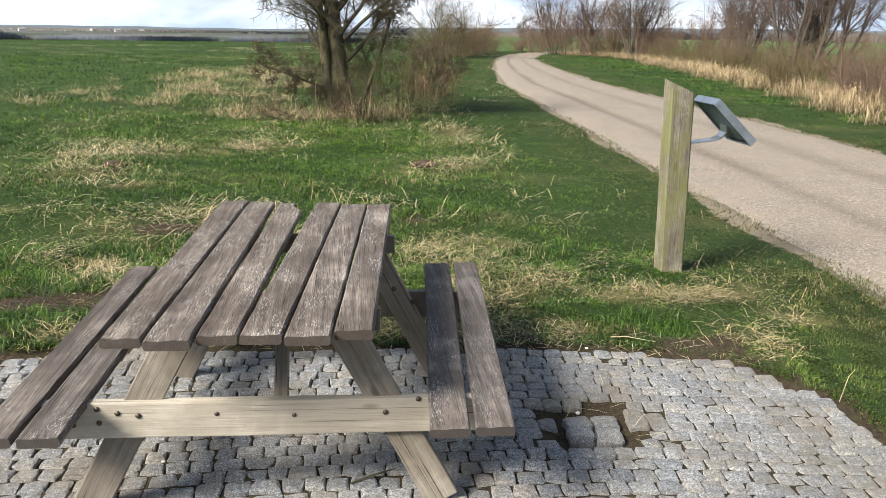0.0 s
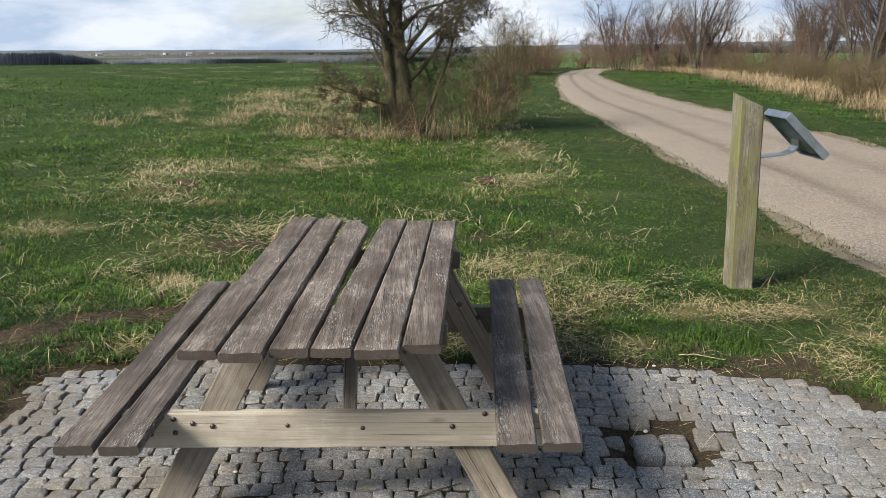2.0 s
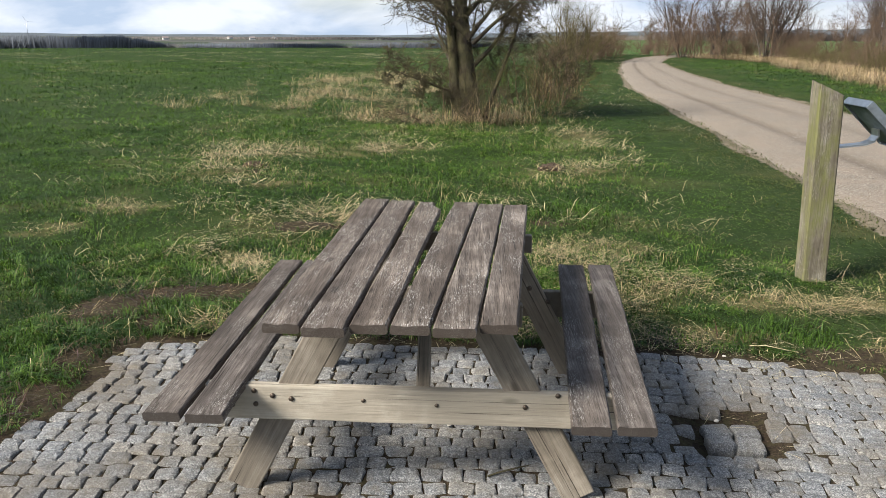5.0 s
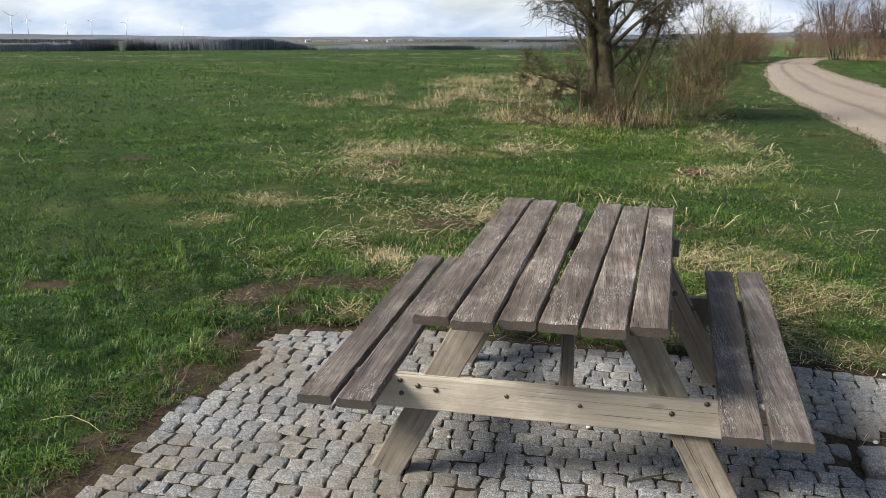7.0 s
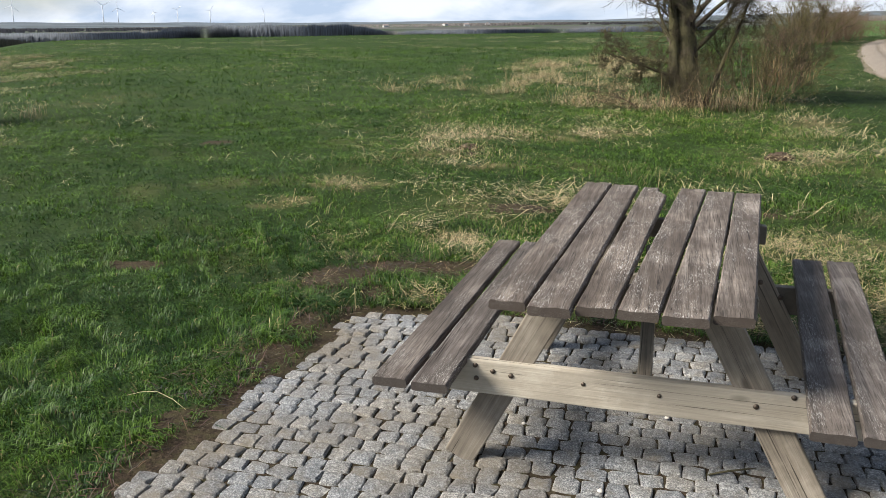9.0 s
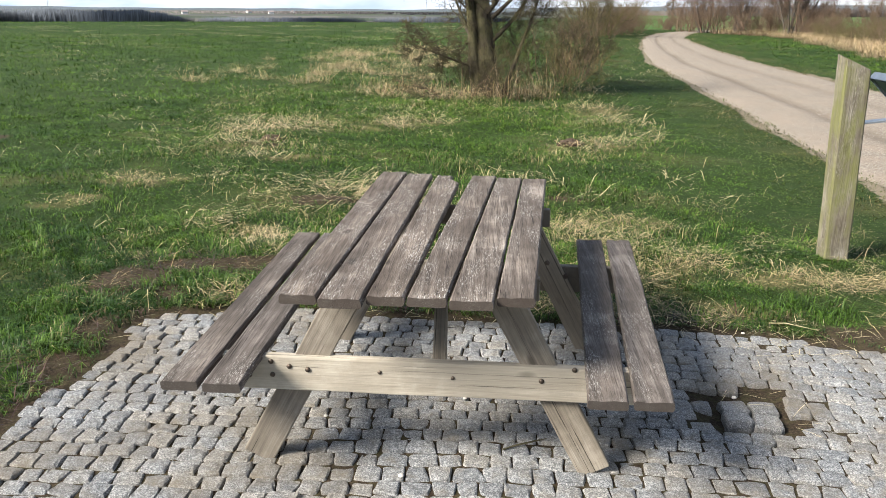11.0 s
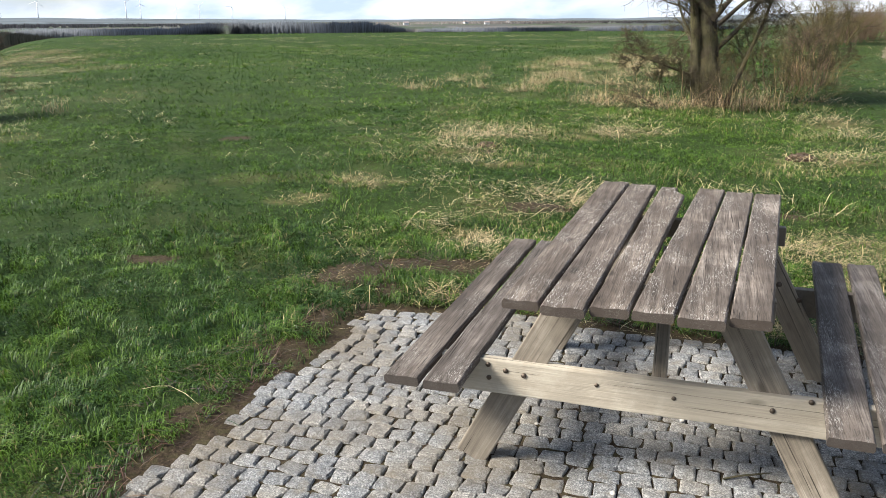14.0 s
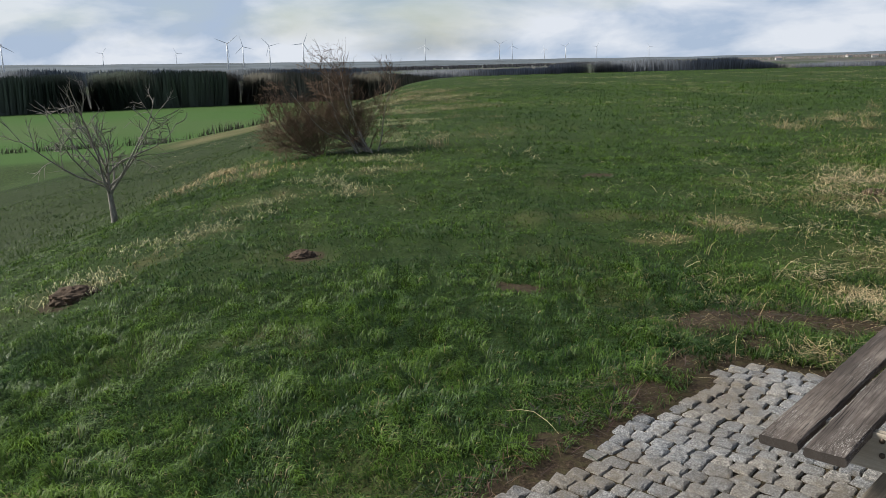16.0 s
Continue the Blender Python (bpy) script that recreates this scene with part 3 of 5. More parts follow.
def build_table():
    t = thing("picnic_table", "weathered grey wooden picnic table with two fixed benches on cobbles", "picnic table")
    fx = [(-0.442, -0.324, 0.010), (-0.314, -0.178, -0.012), (-0.166, -0.047, 0.026), (-0.038, 0.088, 0.028), (0.097, 0.235, 0.018), (0.247, 0.368, 0.062)]
    bx = [(-0.348, -0.218, 1.868), (-0.210, -0.082, 1.840), (-0.055, 0.072, 1.812), (0.127, 0.250, 1.842), (0.256, 0.382, 1.810), (0.388, 0.507, 1.812)]
    for i, ((a, b, y0), (c, d, y1)) in enumerate(zip(fx, bx)):
        plank("tabletop_board", (a, y0), (b, y0), (c, y1), (d, y1), 0.751, 0.032, M_TOP, t, notch=(0.92, 0.62) if i == 2 else None, rise=0.014)
    for a, b, y0, c, d, y1 in ((-0.853, -0.730, 0.015, -0.805, -0.685, 1.810), (-0.712, -0.586, 0.010, -0.663, -0.543, 1.815), (0.544, 0.676, 0.012, 0.686, 0.820, 1.868), (0.694, 0.824, 0.018, 0.846, 0.968, 1.878)):
        plank("bench_board", (a, y0), (b, y0), (c, y1), (d, y1), 0.432, 0.033, M_BENCH, t)
    for v, dx, out in ((0.285, 0.0, 1), (1.44, 0.10, -1)):
        zt = lambda x, z: table_z(x, v, z)
        legy = v + out * 0.024
        for sgn in (-1, 1):
            foot, head = Vector((sgn * 0.625 + dx, legy, zt(sgn * 0.625, -0.002))), Vector((sgn * 0.245 + dx, legy, zt(sgn * 0.245, 0.714)))
            beam("leg", foot, head, 0.118, 0.042, M_LEG, t, side=(0, 1, 0))
        beam("rail", (-0.74 + dx, v, zt(-0.74, 0.351)), (0.78 + dx, v, zt(0.78, 0.351)), 0.130, 0.042, M_RAIL if out > 0 else M_LEG, t, "pale cross rail under the benches", grain="x")
        beam("cleat", (-0.40 + dx, v + out * 0.088, zt(-0.4, 0.672)), (0.40 + dx, v + out * 0.088, zt(0.4, 0.672)), 0.085, 0.042, M_LEG, t, grain="x")
        if out > 0:
            for x, z in ((-0.418, 0.370), (0.413, 0.366), (-0.550, 0.396), (-0.485, 0.380), (0.527, 0.414), (-0.546, 0.346), (-0.630, 0.340), (-0.16, 0.372), (0.10, 0.362)):
                bolt((x, v - 0.0225, zt(x, z)), t, 0.0075 if abs(x) > 0.2 else 0.006)
        else:
            for x, z in ((0.50, 0.44), (0.59, 0.375)):
                bolt((x, v - 0.045, zt(x, z)), t, 0.010)
    beam("brace", (0.045, 0.345, table_z(0, 0.345, 0.28)), (0.035, 0.86, table_z(0, 0.86, 0.715)), 0.050, 0.045, M_LEG, t, side=(0, 1, 0))
    return t


build_table()


# ---- post with reading desk ----
def build_post():
    t = thing("marker_post", "mossy square timber post standing in grass", "post", at=(0, 0, 0))
    bm = bmesh.new()
    x0, x1, y0, y1 = 2.468, 2.632, 3.030, 3.18
    zb = float(land_height(2.55, 3.08)) - 0.15
    n = 14
    rings = []
    for i in range(n + 1):
        s = i / n
        lean = -0.035 * s
        ring = []
        for x, y in ((x0, y0), (x1, y0), (x1, y1), (x0, y1)):
            topz = 1.352 - 0.42 * (x - x0) - 0.02 * (y1 - y) / 0.15
            z = zb + (topz - zb) * s
            k = 0.010
            for ax, ay in ((k, 0), (0, k)):
                sx, sy = (1 if x == x0 else -1), (1 if y == y0 else -1)
                w = Vector((x + sx * ax + lean, y + sy * ay, z))
                ring.append((w, (x, y, ax)))
        order = [1, 0, 2, 3, 5, 4, 6, 7]
        ring = [ring[o][0] for o in order]
        rings.append([bm.verts.new(w + Vector((noise.noise(w * 5), noise.noise(w * 5 + Vector((7, 0, 0))), 0)) * 0.004) for w in ring])
    for a, b in zip(rings, rings[1:]):
        for k in range(8):
            bm.faces.new((a[k], a[(k + 1) % 8], b[(k + 1) % 8], b[k]))
    bm.faces.new(rings[-1])
    bm.faces.new(list(reversed(rings[0])))
    bmesh.ops.recalc_face_normals(bm, faces=bm.faces)
    part("timber", bm, M_POST, t)

    d = thing("reading_desk", "galvanised sloping sign box bolted to the timber post", "sign box")
    m = Matrix.Translation((2.850, 3.10, 1.080)) @ pose(0, 0, 0, 0, 44, 0)
    L, Wd, T = 0.395, 0.36, 0.05
    part("face_plate", box_bm(L, Wd, 0.006, 0.002, (0, 0, T / 2)), M_STEEL, d, "", m)
    for sy in (-1, 1):
        part("side_wall", box_bm(L, 0.006, T, 0.002, (0, sy * (Wd / 2 - 0.003), -0.003)), M_STEEL, d, "", m)
    for sx in (-1, 1):
        part("end_wall", box_bm(0.006, Wd - 0.013, T, 0.002, (sx * (L / 2 - 0.003), 0, -0.003)), M_STEEL, d, "", m)
    part("back_plate", box_bm(L - 0.06, Wd - 0.06, 0.012, 0.003, (0, 0, -0.012)), M_STEEL_IN, d, "dull grey recessed back plate", m)
    for sy in (0,):
        pts = [Vector((2.60, 3.10 + sy * 0.05, 0.925)), Vector((2.78, 3.10 + sy * 0.05, 0.945)), Vector((2.83, 3.10 + sy * 0.05, 0.965)), Vector((2.855, 3.10 + sy * 0.05, 1.0)), Vector((2.85, 3.10 + sy * 0.05, 1.045))]
        bm = bmesh.new()
        last = None
        for i, p in enumerate(pts):
            dirn = (pts[min(i + 1, len(pts) - 1)] - pts[max(i - 1, 0)]).normalized()
            up_ = Vector((-dirn.z, 0, dirn.x))
            ring = [bm.verts.new(p + up_ * a + Vector((0, b, 0))) for a, b in ((0.005, 0.05), (0.005, -0.05), (-0.005, -0.05), (-0.005, 0.05))]
            if last:
                for k in range(4):
                    bm.faces.new((last[k], last[(k + 1) % 4], ring[(k + 1) % 4], ring[k]))
            else:
                bm.faces.new(ring)
            last = ring
        bm.faces.new(list(reversed(last)))
        bmesh.ops.recalc_face_normals(bm, faces=bm.faces)
        part("bracket", bm, M_STEEL, d, "bent flat steel bracket")
    return t


build_post()


# ---- trees and shrubs ----
def grow(rng, starts, levels):
    """Polylines of a bare tree. levels: for each order dict(n, length, ratio, spread, bend, up, seg)."""
    lines = [[] for _ in levels]
    todo = [(p, d, l, r, 0) for p, d, l, r in starts]
    while todo:
        p, d, length, rad, lev = todo.pop()
        c = levels[lev]
        seg = c["seg"]
        pts, rads, dirs = [p], [rad], [d]
        for i in range(seg):
            d = (d + Vector((rng.gauss(0, c["bend"]), rng.gauss(0, c["bend"]), rng.gauss(0, c["bend"]) + c["up"]))).normalized()
            p = p + d * (length / seg)
            pts.append(p)
            dirs.append(d)
            rads.append(rad * (1 - 0.8 * (i + 1) / seg))
        lines[lev].append((pts, rads))
        if lev + 1 < len(levels):
            nx = levels[lev + 1]
            for k in range(max(1, int(round(nx["n"] * rng.uniform(0.7, 1.3))))):
                s = nx.get("low", 0.25) + (1 - nx.get("low", 0.25)) * (k + rng.random()) / max(1, nx["n"] * 1.15)
                s = min(s, 0.99) * seg
                i = int(s)
                q = pts[i].lerp(pts[i + 1], s - i)
                rr = rads[i] + (rads[i + 1] - rads[i]) * (s - i)
                side = Vector((rng.gauss(0, 1), rng.gauss(0, 1), rng.gauss(0, 1)))
                side = (side - dirs[i + 1] * side.dot(dirs[i + 1])).normalized()
                a = rng.gauss(nx["spread"], 0.25)
                nd = (dirs[i + 1] * math.cos(a) + side * math.sin(a)).normalized()
                todo.append((q, nd, length * nx["ratio"] * rng.uniform(0.55, 1.25) * (1.15 - 0.5 * s / seg), max(nx.get("thin", 0.002), rr * nx.get("girth", 0.55)), lev + 1))
    return lines


def tubes(name, lines, sides, mat):
    verts, faces = [], []
    ring = [(math.cos(2 * math.pi * k / sides), math.sin(2 * math.pi * k / sides)) for k in range(sides)]
    for pts, rads in lines:
        ax = pts[-1] - pts[0]
        if ax.length < 1e-6:
            continue
        ax.normalize()
        u = ax.orthogonal().normalized()
        v = ax.cross(u)
        base = len(verts)
        for p, r in zip(pts, rads):
            for c, s in ring:
                verts.append((p.x + r * (u.x * c + v.x * s), p.y + r * (u.y * c + v.y * s), p.z + r * (u.z * c + v.z * s)))
        for i in range(len(pts) - 1):
            for k in range(sides):
                a, b = base + i * sides + k, base + i * sides + (k + 1) % sides
                faces.append((a, b, b + sides, a + sides))
    return mesh_from(name, verts, faces, mat, True)


def ground_at(x, y, sink=0.05):
    return (x, y, float(land_height(x, y)) - sink)


def woody(name, label, category, at, seed, starts, levels, thick=2, mats=(None, None), group="", turn=0.0, scale=1.0, names=("trunk", "crown")):
    rng = random.Random(seed)
    lines = grow(rng, [(Vector(p), Vector(d).normalized(), l, r) for p, d, l, r in starts], levels)
    t = thing(name, label, category, group, at=at)
    t.matrix_basis = Matrix.Translation(at) @ pose(0, 0, 0, 0, 0, turn) @ Matrix.Scale(scale, 4)
    low = part_mesh(names[0], tubes(names[0], [l for lev in lines[:thick] for l in lev], 6, mats[0]), t)
    if len(starts) > 7:
        tagged(low, kind="stuff")
    part_mesh(names[1], tubes(names[1], [l for lev in lines[thick:] for l in lev], 3, mats[1]), t)
    return t


# the hawthorn by the grass bank
woody("hawthorn_tree", "bare dark multi-stemmed hawthorn tree with lichen and dense twigs", "tree", ground_at(0.10, 13.5), 5,
      [((0.10, 0.05, 0), (-0.02, 0.05, 1), 4.2, 0.235), ((-0.12, 0.0, 0), (-0.15, 0.0, 1), 3.5, 0.125), ((0.30, 0.1, 0), (0.30, 0.1, 1), 2.9, 0.050),
       ((0.05, 0.05, 1.62), (-0.85, -0.15, 0.75), 2.5, 0.085), ((0.0, 0.05, 1.95), (-0.7, 0.3, 0.5), 2.2, 0.055), ((0.12, 0.08, 1.1), (0.75, 0.1, 0.75), 2.0, 0.050),
       ((0.10, 0.0, 1.5), (0.8, -0.3, 0.6), 1.8, 0.045), ((-0.08, 0.0, 0.55), (-1.0, -0.15, 0.42), 1.6, 0.032)],
      [dict(n=1, length=1, ratio=1, spread=0, bend=0.06, up=0.02, seg=8),
       dict(n=11, ratio=0.46, spread=0.95, bend=0.20, up=0.02, seg=7, girth=0.32, low=0.28),
       dict(n=7, ratio=0.50, spread=0.90, bend=0.24, up=0.01, seg=5, girth=0.5, thin=0.0075, low=0.10),
       dict(n=7, ratio=0.58, spread=0.90, bend=0.27, up=0.0, seg=4, girth=0.5, thin=0.0055, low=0.08),
       dict(n=3, ratio=0.75, spread=0.8, bend=0.27, up=0.0, seg=2, girth=0.6, thin=0.0045, low=0.1)],
      mats=(M_BARK, M_TWIG))

SHRUB = [dict(n=1, ratio=1, spread=0, bend=0.20, up=0.02, seg=7),
         dict(n=8, ratio=0.48, spread=0.75, bend=0.22, up=0.03, seg=5, girth=0.55, thin=0.005, low=0.12),
         dict(n=7, ratio=0.5, spread=0.8, bend=0.24, up=0.02, seg=3, girth=0.55, thin=0.0036, low=0.1),
         dict(n=5, ratio=0.55, spread=0.75, bend=0.25, up=0.02, seg=2, girth=0.6, thin=0.0028, low=0.1)]


def stems(rng, n, spread, lean, length, rad):
    out = []
    for k in range(n):
        a, q = rng.uniform(0, 2 * math.pi), math.sqrt(rng.random())
        out.append(((spread * q * math.cos(a), spread * q * math.sin(a), 0), (lean * q * math.cos(a), lean * q * math.sin(a), 1), length * rng.uniform(0.65, 1.15), rad * rng.uniform(0.6, 1.2)))
    return out


def shrub(name, label, at, seed, n=14, spread=0.5, lean=0.6, length=2.0, rad=0.02, mats=(M_BUSH, M_BUSH), group="", levels=SHRUB):
    return woody(name, label, "shrub", at, seed, stems(random.Random(seed + 99), n, spread, lean, length, rad), levels, 1, mats, group, names=("branch", "crown"))


# low thicket round the hawthorn's foot and beside it
shrub("thicket", "thin olive-brown thicket beside the hawthorn", ground_at(1.15, 13.9), 21, 11, 0.7, 0.7, 1.5, 0.009, (M_OLIVE, M_OLIVE))
shrub("thicket", "low tangled dry brambles under the hawthorn", ground_at(-0.35, 13.3), 22, 12, 0.5, 1.2, 1.1, 0.008, (M_BUSH, M_TWIG))
shrub("thicket", "low spreading dark twigs at the hawthorn's foot", ground_at(-0.15, 13.6), 24, 10, 0.4, 1.5, 1.55, 0.010, (M_TWIG, M_TWIG))
shrub("thicket", "reddish-brown thicket behind the hawthorn", ground_at(1.75, 17.0), 23, 16, 0.7, 0.5, 1.8, 0.012, (M_BUSH, M_TWIG))
olive = shrub("roadside_bush", "tall olive-yellow bare bush beside the road", ground_at(6.0, 47.0), 31, 30, 1.0, 0.5, 3.9, 0.035, (M_OLIVE, M_OLIVE), "bushes along the meadow edge")
brown = shrub("roadside_bush", "low brown bare bush beside the road", ground_at(8.0, 53.0), 32, 26, 1.2, 0.6, 2.3, 0.03, (M_BUSH, M_BUSH), "bushes along the meadow edge")
for src, x, y, turn, k in ((brown, 7.0, 51.0, 70, 0.85), (brown, 9.6, 57.5, 130, 0.85), (olive, 10.9, 64.0, 40, 0.55), (brown, 4.1, 38.0, 200, 0.6)):
    c = copy_thing(src, Matrix.Translation(ground_at(x, y)) @ pose(0, 0, 0, 0, 0, turn))
    c.scale = (k, k, k)
fartree = woody("small_tree", "small dense round-crowned tree beyond the road bend", "tree", ground_at(14.2, 66.0), 41, [((0, 0, 0), (0.03, 0, 1), 2.5, 0.09)],
      [dict(n=1, ratio=1, spread=0, bend=0.05, up=0.05, seg=6), dict(n=16, ratio=0.42, spread=0.95, bend=0.15, up=0.06, seg=5, low=0.35), dict(n=10, ratio=0.5, spread=0.8, bend=0.18, up=0.03, seg=3, thin=0.008),
       dict(n=8, ratio=0.55, spread=0.8, bend=0.2, up=0.0, seg=2, thin=0.008)], mats=(M_BARK, M_TWIG))
shrub("roadside_bush", "brown bush round the foot of a small tree", ground_at(14.0, 65.0), 42, 20, 0.9, 0.7, 1.3, 0.03, (M_BUSH, M_BUSH), "bushes along the meadow edge")

# the hedge across the road
TALL = [dict(n=1, ratio=1, spread=0, bend=0.09, up=0.04, seg=8),
        dict(n=10, ratio=0.5, spread=0.5, bend=0.12, up=0.07, seg=5, girth=0.5, thin=0.010, low=0.22),
        dict(n=8, ratio=0.5, spread=0.55, bend=0.15, up=0.06, seg=4, girth=0.5, thin=0.006, low=0.15),
        dict(n=6, ratio=0.55, spread=0.6, bend=0.18, up=0.05, seg=2, girth=0.6, thin=0.006, low=0.1)]


def hedge_tree(at, seed, n, length, rad, mats, label):
    return woody("hedge_tree", label, "tree", at, seed, stems(random.Random(seed), n, 0.35, 0.55, length, rad), TALL, 1, mats, "trees in the hedge", names=("trunk", "crown"))


ht1 = hedge_tree(ground_at(16.6, 27.0), 51, 8, 5.6, 0.085, (M_DARKSTEM, M_HEDGETWIG), "bare multi-stemmed hedge tree with grey stems")
ht2 = hedge_tree(ground_at(17.9, 50.0), 52, 10, 5.0, 0.075, (M_DARKSTEM, M_HEDGETWIG), "bare multi-stemmed hedge tree with grey stems")
for src, x, y, turn, k in ((ht2, 16.2, 55.0, 90, 0.9), (ht1, 19.2, 29.5, 140, 1.0), (ht2, 21.5, 36.0, 10, 0.95), (ht1, 24.0, 47.0, 250, 0.9), (ht2, 17.0, 20.5, 300, 0.85), (ht1, 15.0, 58.5, 40, 0.8), (ht2, 28.0, 58.0, 77, 0.9), (ht1, 33.0, 66.0, 20, 1.0), (ht2, 26.0, 74.0, 200, 0.9)):
    c = copy_thing(src, Matrix.Translation(ground_at(x, y)) @ pose(0, 0, 0, 0, 0, turn))
    c.scale = (k, k, k)
hs = [shrub("hedge_shrub", "brown bare hedge shrub with dry grass at its foot", ground_at(13.6, 17.5), 61, 20, 0.9, 0.75, 1.9, 0.022, (M_BUSH, M_BUSH), "shrubs in the hedge"),
      shrub("hedge_shrub", "brown bare hedge shrub with dry grass at its foot", ground_at(14.2, 22.0), 62, 18, 1.0, 0.9, 1.6, 0.022, (M_BUSH, M_OLIVE), "shrubs in the hedge")]
rg = random.Random(7)
HEDGE = [(11.6, 9.0), (12.6, 15.0), (13.9, 21.4), (14.6, 26.0), (16.4, 35.7), (18.3, 46.0), (18.2, 52.0), (16.0, 58.0)]


def hedge_x(y):
    return np.interp(y, [p[1] for p in HEDGE], [p[0] for p in HEDGE])


for x, y, k in ((15.6, 57.0, 1.7), (17.2, 53.5, 1.6), (14.4, 60.0, 1.4), (19.0, 49.0, 1.5), (20.5, 44.0, 1.4)):
    c = copy_thing(hs[0], Matrix.Translation(ground_at(x, y)) @ pose(0, 0, 0, 0, 0, 40 * x))
    c.scale = (k, k, k * 1.15)
yy = 10.0
while yy < 57:
    x = float(hedge_x(yy)) + rg.uniform(0.2, 2.0)
    if not (17.0 < yy < 18.0 or 21.5 < yy < 22.4):
        c = copy_thing(hs[rg.randrange(2)], Matrix.Translation(ground_at(x, yy)) @ pose(0, 0, 0, 0, 0, rg.uniform(0, 360)))
        k = rg.uniform(0.6, 1.0)
        c.scale = (k, k, k)
    yy += rg.uniform(1.3, 2.2)

# left of the meadow: a young fruit tree and a bare bush at the brow
woody("young_tree", "young bare fruit tree with pale grey spreading limbs", "tree", ground_at(-13.9, 4.4), 74, [((0, 0, 0), (-0.12, 0.02, 1), 1.15, 0.07)],
      [dict(n=1, ratio=1, spread=0, bend=0.04, up=0.05, seg=6),
       dict(n=13, ratio=1.9, spread=1.15, bend=0.13, up=0.12, seg=8, girth=0.6, thin=0.019, low=0.42),
       dict(n=7, ratio=0.36, spread=0.8, bend=0.16, up=0.06, seg=5, girth=0.5, thin=0.010),
       dict(n=5, ratio=0.45, spread=0.75, bend=0.16, up=0.05, seg=3, thin=0.0065)], mats=(M_PALE, M_PALE))
TANGLE = [dict(n=1, ratio=1, spread=0, bend=0.16, up=0.03, seg=8),
          dict(n=9, ratio=0.5, spread=0.7, bend=0.2, up=0.05, seg=5, girth=0.6, thin=0.007, low=0.1),
          dict(n=7, ratio=0.5, spread=0.75, bend=0.22, up=0.05, seg=3, girth=0.55, thin=0.0045, low=0.1),
          dict(n=4, ratio=0.6, spread=0.7, bend=0.22, up=0.05, seg=2, girth=0.6, thin=0.0032, low=0.1)]


def fan(seed, n, length, rad, u0, u1):
    """Stems that fan out over the slope from one stool."""
    rng = random.Random(seed)
    out = []
    for _ in range(n):
        u = rng.uniform(u0, u1)
        out.append(((rng.gauss(0, 0.10), rng.gauss(0, 0.10), 0), (-0.66 * u + rng.gauss(0, 0.25), -0.75 * u + rng.gauss(0, 0.25), 1), length * rng.uniform(0.7, 1.15), rad * rng.uniform(0.6, 1.2)))
    return out


woody("brow_bush", "wide bare reddish-brown bush with pale stems on the brow", "shrub", ground_at(-12.2, 9.0), 75, fan(75, 16, 1.75, 0.024, -0.6, 1.2), TANGLE, 1, (M_PALE, M_BUSH), names=("branch", "crown"))
woody("brow_bush", "low drooping reddish-brown bush below the brow", "shrub", ground_at(-12.95, 8.4), 76, fan(76, 20, 1.45, 0.014, -0.4, 1.3), TANGLE, 1, (M_BUSH, M_BUSH), names=("branch", "crown"))

# ---- distance ----
def turbine(at, hub, yaw, spin):
    t = thing("wind_turbine", "white three-bladed wind turbine standing far off", "wind turbine", "wind turbines on the horizon")
    t.matrix_basis = Matrix.Translation(at) @ pose(0, 0, 0, 0, 0, yaw)
    bm = bmesh.new()
    bmesh.ops.create_cone(bm, cap_ends=True, segments=12, radius1=hub * 0.030, radius2=hub * 0.017, depth=hub)
    bmesh.ops.translate(bm, vec=(0, 0, hub / 2), verts=bm.verts)
    part("tower", bm, M_WHITE, t, smooth=True)
    part("nacelle", box_bm(hub * 0.04, hub * 0.12, hub * 0.045, hub * 0.008, (0, 0, hub * 1.01)), M_WHITE, t)
    for k in range(3):
        bm = bmesh.new()
        prof = [(0.0, 0.016), (0.10, 0.026), (0.28, 0.018), (0.45, 0.011), (0.52, 0.003)]
        last = None
        for s, w in prof:
            ring = [bm.verts.new((hub * a, hub * b, hub * s)) for a, b in ((-w * 0.4, 0), (0, w * 0.35), (w, 0), (0, -w * 0.35))]
            if last:
                for q in range(4):
                    bm.faces.new((last[q], last[(q + 1) % 4], ring[(q + 1) % 4], ring[q]))
            last = ring
        bm.faces.new(last)
        part("blade", bm, M_WHITE, t, m=Matrix.Translation((0, -hub * 0.07, hub * 1.01)) @ pose(0, 0, 0, 0, spin + 120 * k, 0))
    return t


# bearing, elevation of the hub, distance
for k, (az, el, r) in enumerate(((-68.9, 1.75, 2900), (-55.7, 1.55, 3000), (-54.7, 1.35, 3300), (-63.3, 1.12, 3900), (-58.9, 1.02, 4100), (-50.8, 1.42, 3200), (-53.0, 1.35, 3300), (-42.7, 1.05, 4100), (-37.7, 1.04, 4000),
                                 (-36.85, 0.88, 4300), (-33.3, 0.76, 4500), (-34.7, 0.62, 4600), (-31.3, 0.68, 4550), (-27.9, 0.56, 4600))):
    a = math.radians(az)
    x, y = EYE[0] + r * math.sin(a), EYE[1] + r * math.cos(a)
    g = float(land_height(x, y)) - 2
    turbine((x, y, g), (1.64 + r * math.tan(math.radians(el)) - g) / 1.01, -az + (k * 37) % 50 - 25, (k * 53) % 120)


